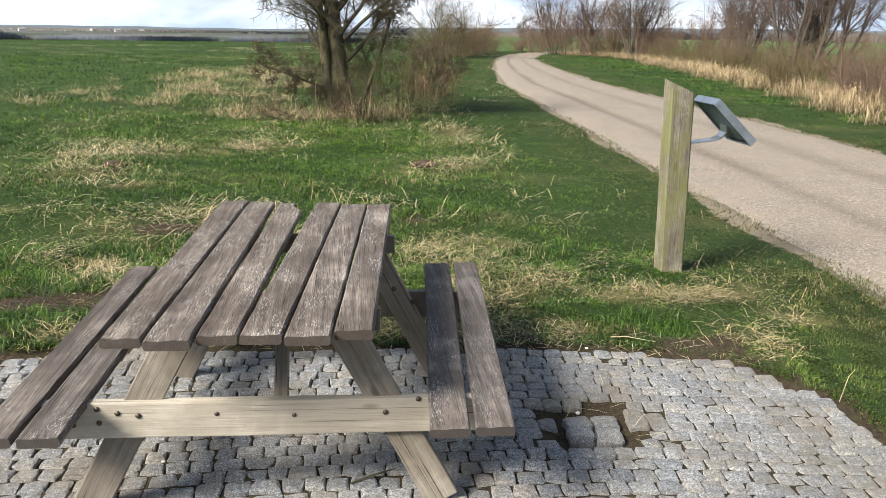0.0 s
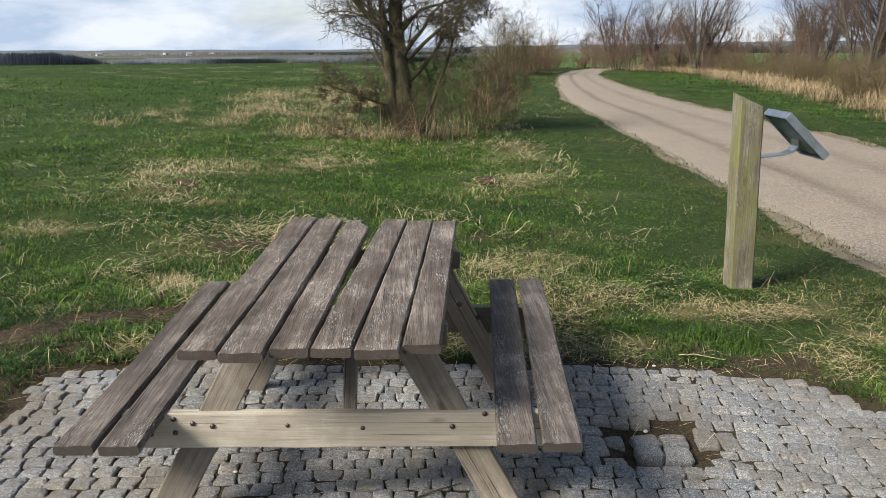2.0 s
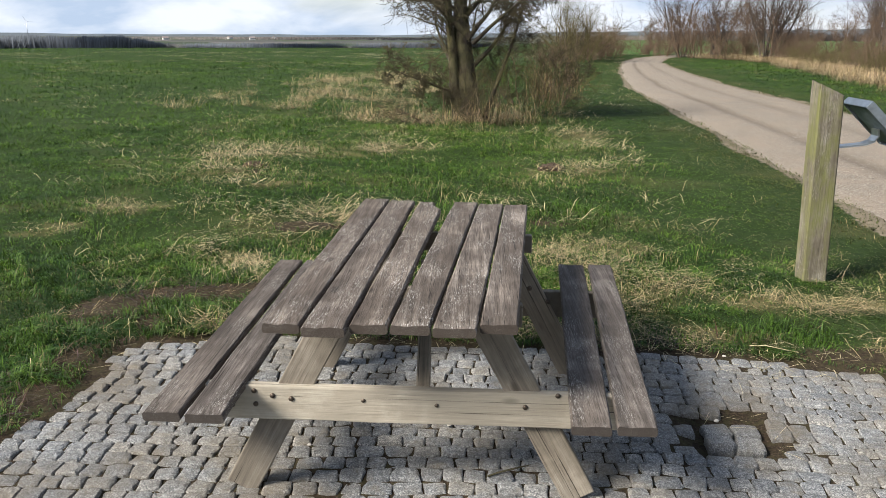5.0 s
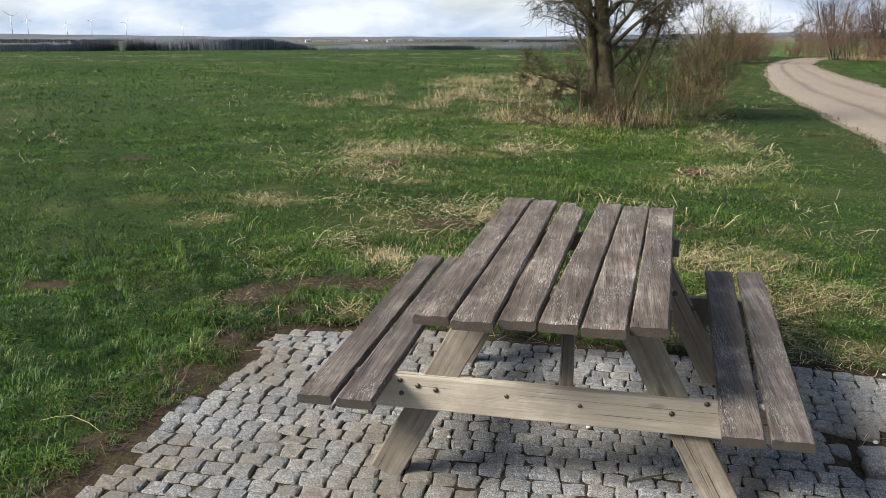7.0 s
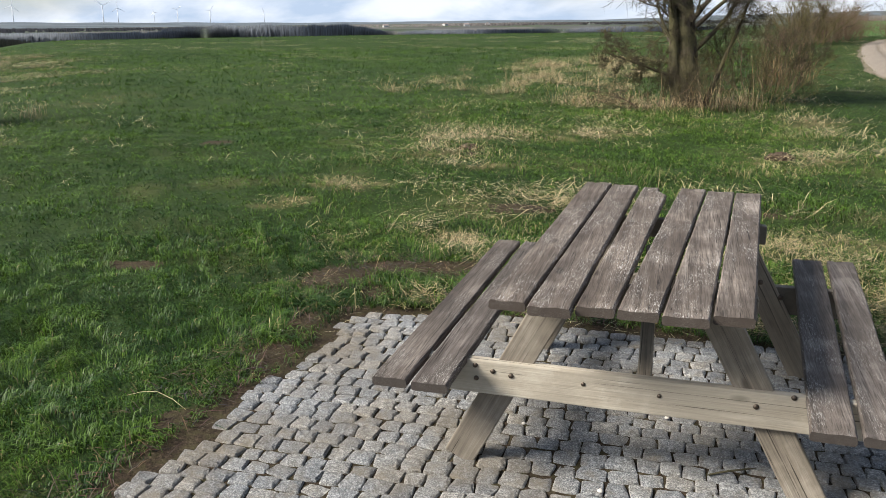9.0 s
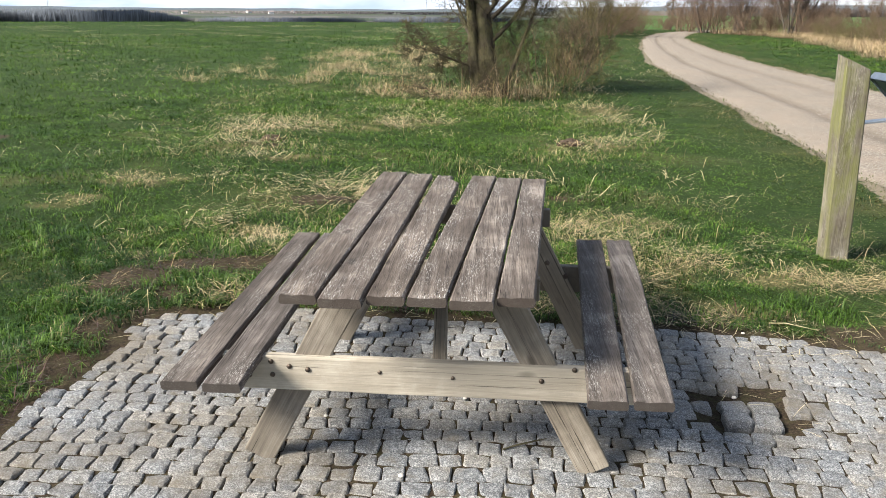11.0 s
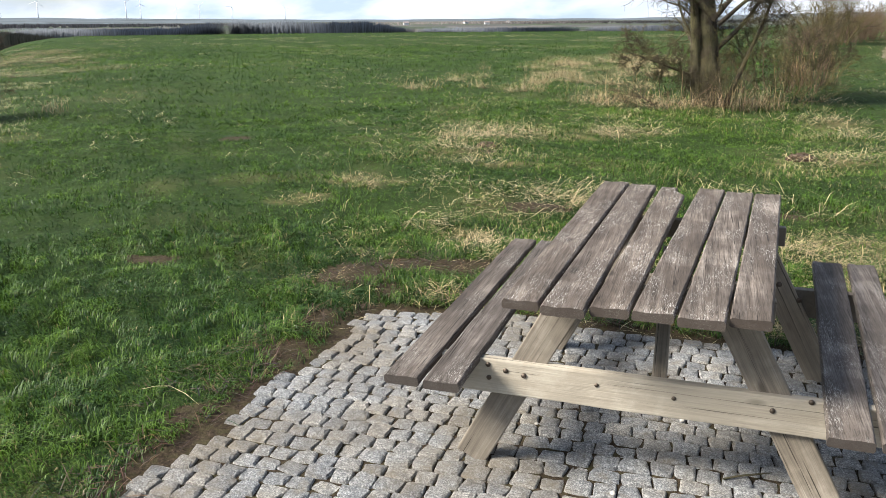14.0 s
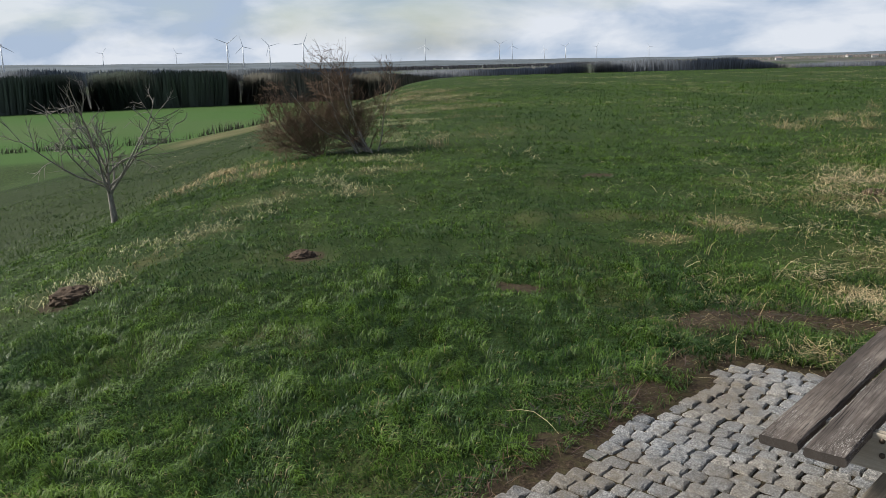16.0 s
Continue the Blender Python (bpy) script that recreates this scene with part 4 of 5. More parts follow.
def house(x, y, turn, w, d, h, label):
    t = thing("farmhouse", label, "house", "houses in the plain")
    t.matrix_basis = Matrix.Translation(ground_at(x, y)) @ pose(0, 0, 0, 0, 0, turn)
    part("wall", box_bm(w, d, h, 0, (0, 0, h / 2)), M_RENDERED, t)
    bm = bmesh.new()
    a = [bm.verts.new(p) for p in ((-w * 0.53, -d * 0.56, h), (w * 0.53, -d * 0.56, h), (w * 0.53, d * 0.56, h), (-w * 0.53, d * 0.56, h), (-w * 0.53, 0, h * 1.8), (w * 0.53, 0, h * 1.8))]
    for f in ((0, 1, 5, 4), (2, 3, 4, 5), (1, 2, 5), (3, 0, 4), (3, 2, 1, 0)):
        bm.faces.new([a[i] for i in f])
    part("roof", bm, M_ROOF, t)
    for i in range(3):
        part("window", box_bm(w * 0.09, 0.08, h * 0.35, 0, (w * (-0.3 + 0.3 * i), -d / 2 - 0.03, h * 0.5)), M_STEEL_IN, t)


for az, r, turn, w, d, h in ((-65.3, 760, 20, 16, 10, 4), (-62.0, 900, 60, 20, 10, 5), (-14.6, 1500, 10, 9, 7, 3.2), (-16.0, 1650, 40, 10, 7, 3.2), (-13.2, 1700, 80, 9, 7, 3.2), (-20.0, 1500, 15, 9, 7, 3.2), (22.7, 560, 20, 12, 8, 4.5), (24.4, 600, 70, 10, 8, 4.5)):
    a = math.radians(az)
    house(EYE[0] + r * math.sin(a), EYE[1] + r * math.cos(a), turn - az, w, d, h, "small white house with a pitched roof far off")


# ---- grass ----
def blades(name, label, x, y, z, length, width, lean, tint, mat, seed, tall=True, droop=0.5, bend=0.45, heading=None):
    """One mesh of grass blades: each rises from (x, y, z), bends over and ends in a point."""
    rng = np.random.default_rng(seed)
    n = len(x)
    a = rng.uniform(0, 2 * np.pi, n) if heading is None else heading + rng.normal(0, 0.75, n)
    dx, dy = np.cos(a), np.sin(a)
    px, py = -dy * width / 2, dx * width / 2
    base = np.stack([x, y, z], -1)
    side = np.stack([px, py, np.zeros(n)], -1)
    tip = base + np.stack([dx * np.sin(lean) * length, dy * np.sin(lean) * length, np.cos(lean) * length * (1 - 0.35 * droop * np.abs(np.sin(lean)))], -1)
    if tall:
        l2 = lean * bend
        mid = base + 0.55 * np.stack([dx * np.sin(l2) * length, dy * np.sin(l2) * length, np.cos(l2) * length], -1)
        v = np.stack([base - side, base + side, mid + side * 0.75, mid - side * 0.75, tip], 1)
        q = np.arange(n)[:, None] * 5
        f = np.concatenate([q + [0, 1, 2], q + [0, 2, 3], q + [3, 2, 4]])
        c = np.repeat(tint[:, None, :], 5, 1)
        # shade among the blades put into the tint: roots dark, tips light
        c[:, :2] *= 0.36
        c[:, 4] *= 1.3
    else:
        v = np.stack([base - side, base + side, tip], 1)
        f = np.arange(n)[:, None] * 3 + [0, 1, 2]
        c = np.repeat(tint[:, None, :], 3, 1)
        # same painted shading, milder, on the short blades
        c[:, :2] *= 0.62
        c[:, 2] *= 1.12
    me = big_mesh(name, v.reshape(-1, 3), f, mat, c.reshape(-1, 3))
    return tagged(new(name, me), label, "grass", kind="stuff")


def woods(name, label, seed, n, r0, r1, tops, width, tint, uneven=0.35):
    """A far wood: very many thin upright crowns and twigs whose tops follow a skyline of (bearing, elevation) in degrees."""
    rng = np.random.default_rng(seed)
    az, r = rng.uniform(tops[0][0], tops[-1][0], n), rng.uniform(r0, r1, n)
    x, y = EYE[0] + r * np.sin(np.radians(az)), EYE[1] + r * np.cos(np.radians(az))
    g = land_height(x, y)
    h = 1.64 + r * np.tan(np.radians(np.interp(az, *zip(*tops)))) - g
    lump = 1 - uneven * (0.35 * rng.random(n) + 0.65 * np.abs(wobble(x, y, 6.0 / (width * 14), 1.0)))
    h = np.clip(h * lump, 0.6, None)
    t = np.array(tint) * rng.uniform(0.55, 1.35, (n, 1))
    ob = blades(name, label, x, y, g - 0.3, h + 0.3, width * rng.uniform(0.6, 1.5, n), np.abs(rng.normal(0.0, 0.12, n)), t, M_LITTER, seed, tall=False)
    return tagged(ob, category="woods")


woods("valley_woods", "dark conifer wood behind the green valley field", 1, 9000, 325, 350, ((-82, 0.10), (-69, 0.05), (-63, 0.22), (-58, 0.10), (-56, -0.05)), 1.9, (0.046, 0.062, 0.046), 0.2)
woods("valley_woods", "dark mixed bare wood behind the green valley field", 2, 6500, 328, 350, ((-57.5, 0.0), (-54.8, -0.15), (-46, -0.40), (-42, -0.9)), 1.6, (0.080, 0.075, 0.058), 0.25)
# next four belts: distance haze mixed into the tints
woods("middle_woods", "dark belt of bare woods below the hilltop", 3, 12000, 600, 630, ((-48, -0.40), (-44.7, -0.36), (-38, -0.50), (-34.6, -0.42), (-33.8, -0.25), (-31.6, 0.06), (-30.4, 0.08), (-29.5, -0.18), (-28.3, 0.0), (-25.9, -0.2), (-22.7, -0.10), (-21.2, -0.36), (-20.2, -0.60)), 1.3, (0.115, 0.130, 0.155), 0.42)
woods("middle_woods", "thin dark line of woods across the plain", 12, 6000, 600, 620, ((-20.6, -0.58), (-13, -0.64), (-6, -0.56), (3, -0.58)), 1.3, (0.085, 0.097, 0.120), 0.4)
woods("far_woods", "woods and copses beyond the valley, painted blue-grey with haze", 4, 7000, 900, 950, ((-78, 0.3), (-70, 0.28), (-67.9, 0.48), (-66.2, 0.44), (-64.6, 0.16), (-62.5, 0.26), (-59, 0.24), (-56.5, 0.06), (-53, 0.0), (-47, -0.2)), 3.0, (0.095, 0.113, 0.135), 0.5)
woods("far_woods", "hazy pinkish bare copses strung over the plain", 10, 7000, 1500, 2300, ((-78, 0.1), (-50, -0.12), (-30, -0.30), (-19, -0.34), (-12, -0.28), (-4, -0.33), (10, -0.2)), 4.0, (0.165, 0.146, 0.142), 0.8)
woods("right_woods", "bare tree belt beyond the fields", 5, 9000, 300, 360, ((6, -0.30), (12, 0.12), (18, 0.25), (26, 0.32), (50, 0.4)), 1.0, (0.115, 0.100, 0.088), 0.5)


def scatter(rng, n, r0, r1, a0=-82, a1=42, power=1.0):
    u = rng.random(n)
    r = (r0 ** (2 * power) + u * (r1 ** (2 * power) - r0 ** (2 * power))) ** (1 / (2 * power))
    a = np.radians(rng.uniform(a0, a1, n))
    return EYE[0] + r * np.sin(a), EYE[1] + r * np.cos(a), r


def meadow_mask(x, y, rng):
    keep = (pave_inside(x, y) + 0.05 * wobble(x, y, 5.0, 1.0) < -0.01 - 0.15 * rng.random(len(x)) ** 2) & ((np.abs(x - road_mid(y)) - road_half(y) > -0.24 + 0.55 * rng.random(len(x)) ** 2) | (y > 66))
    keep &= ~((np.hypot(x, y) > 75) & (x < -0.9 * y))
    keep &= rng.random(len(x)) > 1.0 * spots(x, y, SOIL)
    keep &= rng.random(len(x)) > 0.45 * spots(x, y, STRAW)
    return keep


def hummock(x, y):
    """Small tufty lumps, a hand or two across."""
    return np.clip(0.6 * wobble(x, y, 17.0, 0.6) + 0.5 * wobble(y, x, 27.0, 3.1) + 0.35 * wobble(x, y, 9.0, 1.4), -0.9, 0.9)


def green_tint(x, y, rng):
    n = len(x)
    # hummock term puts tuft shading into the colour: lumps light, hollows dark
    m = np.clip(0.42 + 0.25 * wobble(x, y, 1.7, 0.7) + 0.22 * wobble(x, y, 5.3, 2.7) + 0.42 * hummock(x, y) + 0.35 * wobble(x, y, 0.35, 4.0) + rng.normal(0, 0.28, n), 0, 1)[:, None]
    far_ = smooth01(8, 22, np.hypot(x - EYE[0], y - EYE[1]))
    m = np.clip(m + (far_ * (0.38 * wobble(x, y, 2.6, 1.9) + 0.25 * wobble(x, y, 0.9, 0.4)))[:, None], 0, 1)
    c = np.array((0.017, 0.057, 0.008)) * (1 - m) + np.array((0.130, 0.230, 0.027)) * m
    # blades on that slope darkened likewise: rough growth, and sunlight dulled by colour
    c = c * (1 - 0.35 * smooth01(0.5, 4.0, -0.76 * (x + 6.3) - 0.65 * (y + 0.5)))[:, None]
    rd = np.abs(x - road_mid(y)) - road_half(y)
    worn = (np.clip(1.25 - rd, 0, 1.0) * (0.5 + 0.4 * rng.random(n)))[:, None] * (y < 66)[:, None]
    c = c * (1 - worn) + np.array((0.12, 0.10, 0.04)) * worn
    dry = (rng.random(n) < (0.025 + 0.12 * np.clip(wobble(x, y, 1.3, 2.0), 0, 1)) * smooth01(-4.5, -1.0, x + 0.12 * y) + 0.25 * spots(x, y, STRAW))[:, None]
    return np.where(dry, np.array((0.30, 0.25, 0.12)) * rng.uniform(0.6, 1.3, (n, 1)), c)


def lawn(seed, n, r0, r1, h, w, tall, power=1.0, a0=-82, a1=42, label="short green meadow grass with dry stalks"):
    rng = np.random.default_rng(seed)
    x, y, r = scatter(rng, n, r0, r1, a0, a1, power)
    k = meadow_mask(x, y, rng) & ((r - r0 * 1.0) / (0.25 * r0) > rng.random(n) * (r0 > 4)) & ((r1 - r) / (0.22 * r1) > rng.random(n))
    x, y, r = x[k], y[k], r[k]
    tuft = (0.72 + 0.35 * np.clip(wobble(x, y, 2.6, 5.0), -0.7, 1)) * (1 + 0.6 * hummock(x, y))
    mown = 1 - 0.5 * np.exp(-((np.abs(x - road_mid(y)) - road_half(y) - 0.8) / 1.3) ** 2)
    length = h * tuft * mown * rng.uniform(0.5, 1.3, len(x)) * (1 + 0.015 * r)
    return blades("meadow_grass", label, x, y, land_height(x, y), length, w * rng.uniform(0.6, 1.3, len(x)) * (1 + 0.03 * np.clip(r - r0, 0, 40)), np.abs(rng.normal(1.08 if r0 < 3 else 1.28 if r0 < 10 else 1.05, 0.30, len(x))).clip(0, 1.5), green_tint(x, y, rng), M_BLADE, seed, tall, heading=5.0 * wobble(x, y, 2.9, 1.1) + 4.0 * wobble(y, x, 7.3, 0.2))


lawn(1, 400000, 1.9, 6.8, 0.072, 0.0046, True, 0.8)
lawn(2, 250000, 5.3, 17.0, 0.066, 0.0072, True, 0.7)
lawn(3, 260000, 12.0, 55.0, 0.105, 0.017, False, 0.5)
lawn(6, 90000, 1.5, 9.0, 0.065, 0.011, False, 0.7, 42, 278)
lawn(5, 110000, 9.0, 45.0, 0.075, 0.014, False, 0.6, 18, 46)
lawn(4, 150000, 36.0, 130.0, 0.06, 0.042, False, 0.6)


def dry(seed, table, per, length, width, lean, label, tone=(0.68, 0.57, 0.35), spread=1.25, bend=0.5, ragged=-0.15, lift=0.03, inside=0.02):
    """Dry stalks over a list of patches (x, y, rx, ry)."""
    rng = np.random.default_rng(seed)
    xs, ys = [], []
    for cx, cy, rx, ry in table:
        m = int(per * rx * ry * 3.14)
        q = np.sqrt(rng.random(m)) * spread * rng.uniform(0.6, 1.25, m)
        a = rng.uniform(0, 2 * np.pi, m)
        xs.append(cx + rx * q * np.cos(a))
        ys.append(cy + ry * q * np.sin(a))
    x, y = np.concatenate(xs), np.concatenate(ys)
    k = (pave_inside(x, y) < inside) & (np.abs(x - road_mid(y)) > road_half(y) + 0.1) & (wobble(x, y, 6.5, 0.9) + rng.normal(0, 0.35, len(x)) > ragged)
    x, y = x[k], y[k]
    n = len(x)
    t = np.array(tone) * np.where(rng.random((n, 1)) < 0.6, rng.uniform(0.85, 1.3, (n, 1)), rng.uniform(0.16, 0.5, (n, 1))) + rng.normal(0, 0.012, (n, 3))
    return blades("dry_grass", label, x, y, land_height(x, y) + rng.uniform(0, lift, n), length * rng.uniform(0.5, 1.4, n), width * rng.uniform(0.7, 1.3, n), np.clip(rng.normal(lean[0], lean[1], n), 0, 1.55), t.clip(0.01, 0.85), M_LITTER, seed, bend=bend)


def tussocks(seed, table, per, size):
    """Break patches up into single tussocks of uneven size."""
    rng = np.random.default_rng(seed)
    out = []
    for cx, cy, rx, ry in table:
        for _ in range(max(1, int(per * rx * ry))):
            a, q = rng.uniform(0, 6.28), np.sqrt(rng.random())
            k = size * rng.uniform(0.5, 1.5)
            out.append((float(cx + rx * q * np.cos(a)), float(cy + ry * q * np.sin(a)), k, k))
    return out


NEAR = [s for s in STRAW if s[1] < 5.5 and abs(s[0]) < 4]
MIDDLE = [s for s in STRAW if s not in NEAR and s[0] > -5]
GOLD = (0.62, 0.49, 0.26)


def rough_zone(x, y):
    """Where the sward is left long and strewn with last year's straw, 0 to 1."""
    left = np.interp(y, [2.5, 5, 8, 12, 20], [-2.0, -3.5, -4.0, -4.6, -6.5])
    right = np.interp(y, [2, 4, 8, 14], [3.4, 1.8, 2.2, 2.3])
    return smooth01(-0.5, 0.8, x - left) * smooth01(-0.5, 0.4, right - x) * smooth01(2.2, 3.4, y) * smooth01(-26, -16, -y)


def long_sward(seed, n, label):
    """Long arching grass, green and bleached mixed."""
    rng = np.random.default_rng(seed)
    x, y, r = scatter(rng, n, 4.6, 20.0, -36, 24, 0.6)
    want = rough_zone(x, y) * np.clip(0.30 + 0.55 * wobble(x, y, 1.5, 3.0) + 0.45 * wobble(x, y, 4.7, 1.0), 0, 1)
    k = meadow_mask(x, y, rng) & (rng.random(n) < want)
    x, y, r = x[k], y[k], r[k]
    n = len(x)
    pale = (rng.random(n) < 0.22 + 0.28 * np.clip(wobble(x, y, 2.1, 5.0), -0.6, 1))[:, None]
    t = np.where(pale, np.array((0.46, 0.39, 0.20)) * rng.uniform(0.5, 1.25, (n, 1)), np.array((0.085, 0.165, 0.022)) * rng.uniform(0.45, 1.4, (n, 1)))
    length = rng.uniform(0.07, 0.22, n) * (0.8 + 0.5 * np.clip(wobble(x, y, 1.9, 0.3), -0.5, 1))
    return blades("long_grass", label, x, y, land_height(x, y), length, 0.0034 * rng.uniform(0.7, 1.3, n) * (1 + 0.07 * r), np.abs(rng.normal(1.2, 0.3, n)).clip(0, 1.5), t, M_BLADE, seed, bend=0.55)


def strewn(seed, n, label, r0, r1, length, width, floor_, coarse):
    """Long straws fallen over the grass, lying in loose swathes."""
    rng = np.random.default_rng(seed)
    x, y, r = scatter(rng, n, r0, r1, -38, 32, 0.6)
    want = rough_zone(x, y) * np.clip(floor_ + 0.75 * wobble(x, y, coarse, 2.0) + 0.45 * wobble(y, x, 3.3 * coarse, 4.0), 0, 1)
    k = (pave_inside(x, y) < 0) & (np.abs(x - road_mid(y)) > road_half(y) + 0.4) & (rng.random(n) < want)
    x, y, r = x[k], y[k], r[k]
    n = len(x)
    t = np.array((0.76, 0.62, 0.36)) * np.where(rng.random((n, 1)) < 0.65, rng.uniform(0.75, 1.2, (n, 1)), rng.uniform(0.25, 0.6, (n, 1)))
    return blades("dry_grass", label, x, y, land_height(x, y) + rng.uniform(0.015, 0.075, n), length * rng.uniform(0.4, 1.4, n), width * rng.uniform(0.7, 1.3, n) * (1 + 0.04 * r), np.clip(rng.normal(1.42, 0.16, n), 0.7, 1.56), t.clip(0.01, 0.85), M_LITTER, seed, bend=0.92, heading=3.5 * wobble(x, y, 1.3, 1.1))


long_sward(31, 110000, "long arching green and bleached grass left unmown")
strewn(32, 62000, "long pale straws strewn over the meadow", 5.4, 20.0, 0.25, 0.0036, -0.14, 1.15)
strewn(33, 42000, "pale straws strewn beside the paving", 3.6, 6.4, 0.105, 0.0020, 0.06, 2.0)
dry(11, tussocks(8, NEAR, 60.0, 0.12), 1500, 0.15, 0.0024, (1.47, 0.12), "flattened pale straw lying on the meadow", (0.66, 0.52, 0.28), bend=0.92, lift=0.05)
dry(12, tussocks(6, MIDDLE, 9.0, 0.22), 560, 0.27, 0.0050, (1.40, 0.17), "flattened pale straw lying on the meadow", (0.72, 0.58, 0.33), bend=0.9, lift=0.06)
rt = random.Random(61)
WISPS = [(rt.uniform(-2.6, 3.4), rt.uniform(1.9, 4.8), rt.uniform(0.05, 0.25), rt.uniform(0.04, 0.14)) for _ in range(75)]
dry(24, WISPS, 800, 0.12, 0.0019, (1.42, 0.18), "thin wisps of dry straw beside the paving", GOLD, bend=0.93, lift=0.05)
# stray stalks over the near meadow, some of them upright
rs = np.random.default_rng(5)
sx, sy, _ = scatter(rs, 1000, 3.0, 14.0, -40, 38, 0.8)
dry(13, [(float(a), float(b), 0.18, 0.18) for a, b in zip(sx, sy) if wobble(a, b, 1.3, 2.0) > 0.1 and a + 0.15 * b > -1.8], 75, 0.19, 0.0022, (1.25, 0.3), "loose dry stalks between green grass", GOLD, bend=0.7)
sx, sy, _ = scatter(rs, 4200, 9.0, 75.0, -62, 14, 0.55)
dry(14, [(float(a), float(b), 0.10 + 0.007 * abs(float(b)), 0.10 + 0.004 * abs(float(b))) for a, b in zip(sx, sy) if wobble(a, b, 0.5, 2.0) + 0.5 * wobble(a, b, 2.1, 5.0) > 0.15], 130, 0.16, 0.0070, (1.30, 0.2), "dry tufts scattered over the far meadow", (0.52, 0.46, 0.26), bend=0.85)


TUSSOCK = [(-4.4, 24.0, 2.4, 4.0), (-2.3, 20.0, 1.6, 4.0), (-3.4, 28.0, 2.6, 4.0), (-1.5, 15.0, 0.9, 1.4), (-4.8, 17.5, 2.0, 3.0)]
FOOT = [(-0.5, 12.9, 0.7, 0.4), (0.5, 12.8, 0.6, 0.4), (1.4, 13.6, 0.6, 0.5), (-1.6, 13.6, 0.8, 0.6), (0.0, 12.5, 0.5, 0.3), (-1.0, 13.6, 0.7, 0.5)]
dry(15, tussocks(1, TUSSOCK, 1.3, 0.34), 560, 0.42, 0.0050, (1.22, 0.36), "tall pale tussocks of dry grass by the hawthorn", (0.58, 0.45, 0.25), bend=0.8)
dry(20, tussocks(2, FOOT, 12.0, 0.26), 380, 0.42, 0.0048, (1.18, 0.42), "tall pale dry grass round the hawthorn's foot", (0.50, 0.37, 0.21), bend=0.7)
dry(27, tussocks(9, [(0.1, 12.95, 0.75, 0.3), (0.9, 13.1, 0.5, 0.3), (0.3, 12.7, 0.5, 0.2)], 20.0, 0.24), 240, 0.60, 0.0050, (0.85, 0.45), "upright brown dead stalks at the hawthorn's foot", (0.36, 0.26, 0.15), bend=0.7)
dry(16, tussocks(3, [(2.3, 19.0, 0.6, 0.9), (2.9, 24.0, 0.7, 1.2)], 7.0, 0.28), 380, 0.75, 0.009, (0.4, 0.25), "tall reddish dry reeds behind the hawthorn", (0.34, 0.22, 0.12))
REED = [(float(hedge_x(v)) - 0.4 + 0.5 * math.sin(v * 1.9), float(v), 0.8, 0.7) for v in np.arange(8, 58, 0.9)]
dry(17, tussocks(4, REED, 7.5, 0.40), 260, 0.50, 0.0085, (1.0, 0.36), "band of tall pale dry grass along the hedge", (0.47, 0.35, 0.20), bend=0.72, ragged=-0.6)
dry(18, [(-11.2, 9.9, 0.22, 0.22)], 1300, 0.30, 0.006, (0.8, 0.4), "single pale tussock of dry grass", (0.5, 0.38, 0.24))
BROW = [(-7.6, 2.2, 0.6, 0.8), (-8.6, 4.0, 0.8, 0.8), (-9.7, 6.0, 0.9, 0.9), (-10.8, 8.0, 0.8, 0.7), (-13.5, 11.0, 1.2, 1.0), (-17.0, 14.5, 1.6, 1.6), (-22.0, 19.0, 2.5, 2.5), (-28.0, 26.0, 3.0, 3.0), (-6.9, 0.8, 0.5, 0.6), (-7.9, 2.0, 0.5, 0.5), (-7.0, 1.0, 0.5, 0.4), (-8.3, 3.1, 0.6, 0.5), (-8.6, 5.0, 0.8, 0.8), (-6.6, 0.2, 0.4, 0.4)]
dry(19, tussocks(5, BROW, 12.0, 0.24), 420, 0.11, 0.0046, (1.28, 0.22), "pale dry grass along the brow of the slope", (0.52, 0.50, 0.27))
dry(28, tussocks(7, [(-25.0, 23.5, 3.0, 3.0), (-29.0, 27.5, 3.5, 3.0), (-34.0, 32.0, 4.0, 4.0), (-15.5, 17.2, 1.2, 1.2), (-20.0, 20.0, 2.0, 2.0)], 2.0, 0.5), 200, 0.24, 0.008, (1.3, 0.25), "straw-brown dry grass on the shoulder of the hill", (0.36, 0.29, 0.15), bend=0.85)
dry(29, tussocks(10, [(-12.9, 6.1, 1.0, 0.7), (-14.6, 7.0, 1.6, 0.8), (-11.8, 6.3, 0.7, 0.5)], 6.0, 0.35), 200, 0.22, 0.007, (1.35, 0.2), "flattened straw below the bush on the slope", (0.50, 0.38, 0.20))


dry(21, [(-1.80 + 0.05 * math.sin(5 * v), v, 0.12, 0.14) for v in np.arange(-0.6, 1.75, 0.2)] + [(float(v), 1.86 + 0.03 * math.sin(4 * v), 0.16, 0.08) for v in np.arange(-1.4, 1.9, 0.22)] + [(-1.95, 2.2, 0.34, 0.3), (-1.5, 2.6, 0.5, 0.2), (-2.0, 0.6, 0.12, 0.4), (0.95, 4.6, 0.25, 0.14), (-1.2, 4.3, 0.26, 0.15)], 900, 0.10, 0.004, (1.4, 0.2), "brown dead thatch on bare soil", (0.11, 0.07, 0.042), bend=0.95, inside=9.0)
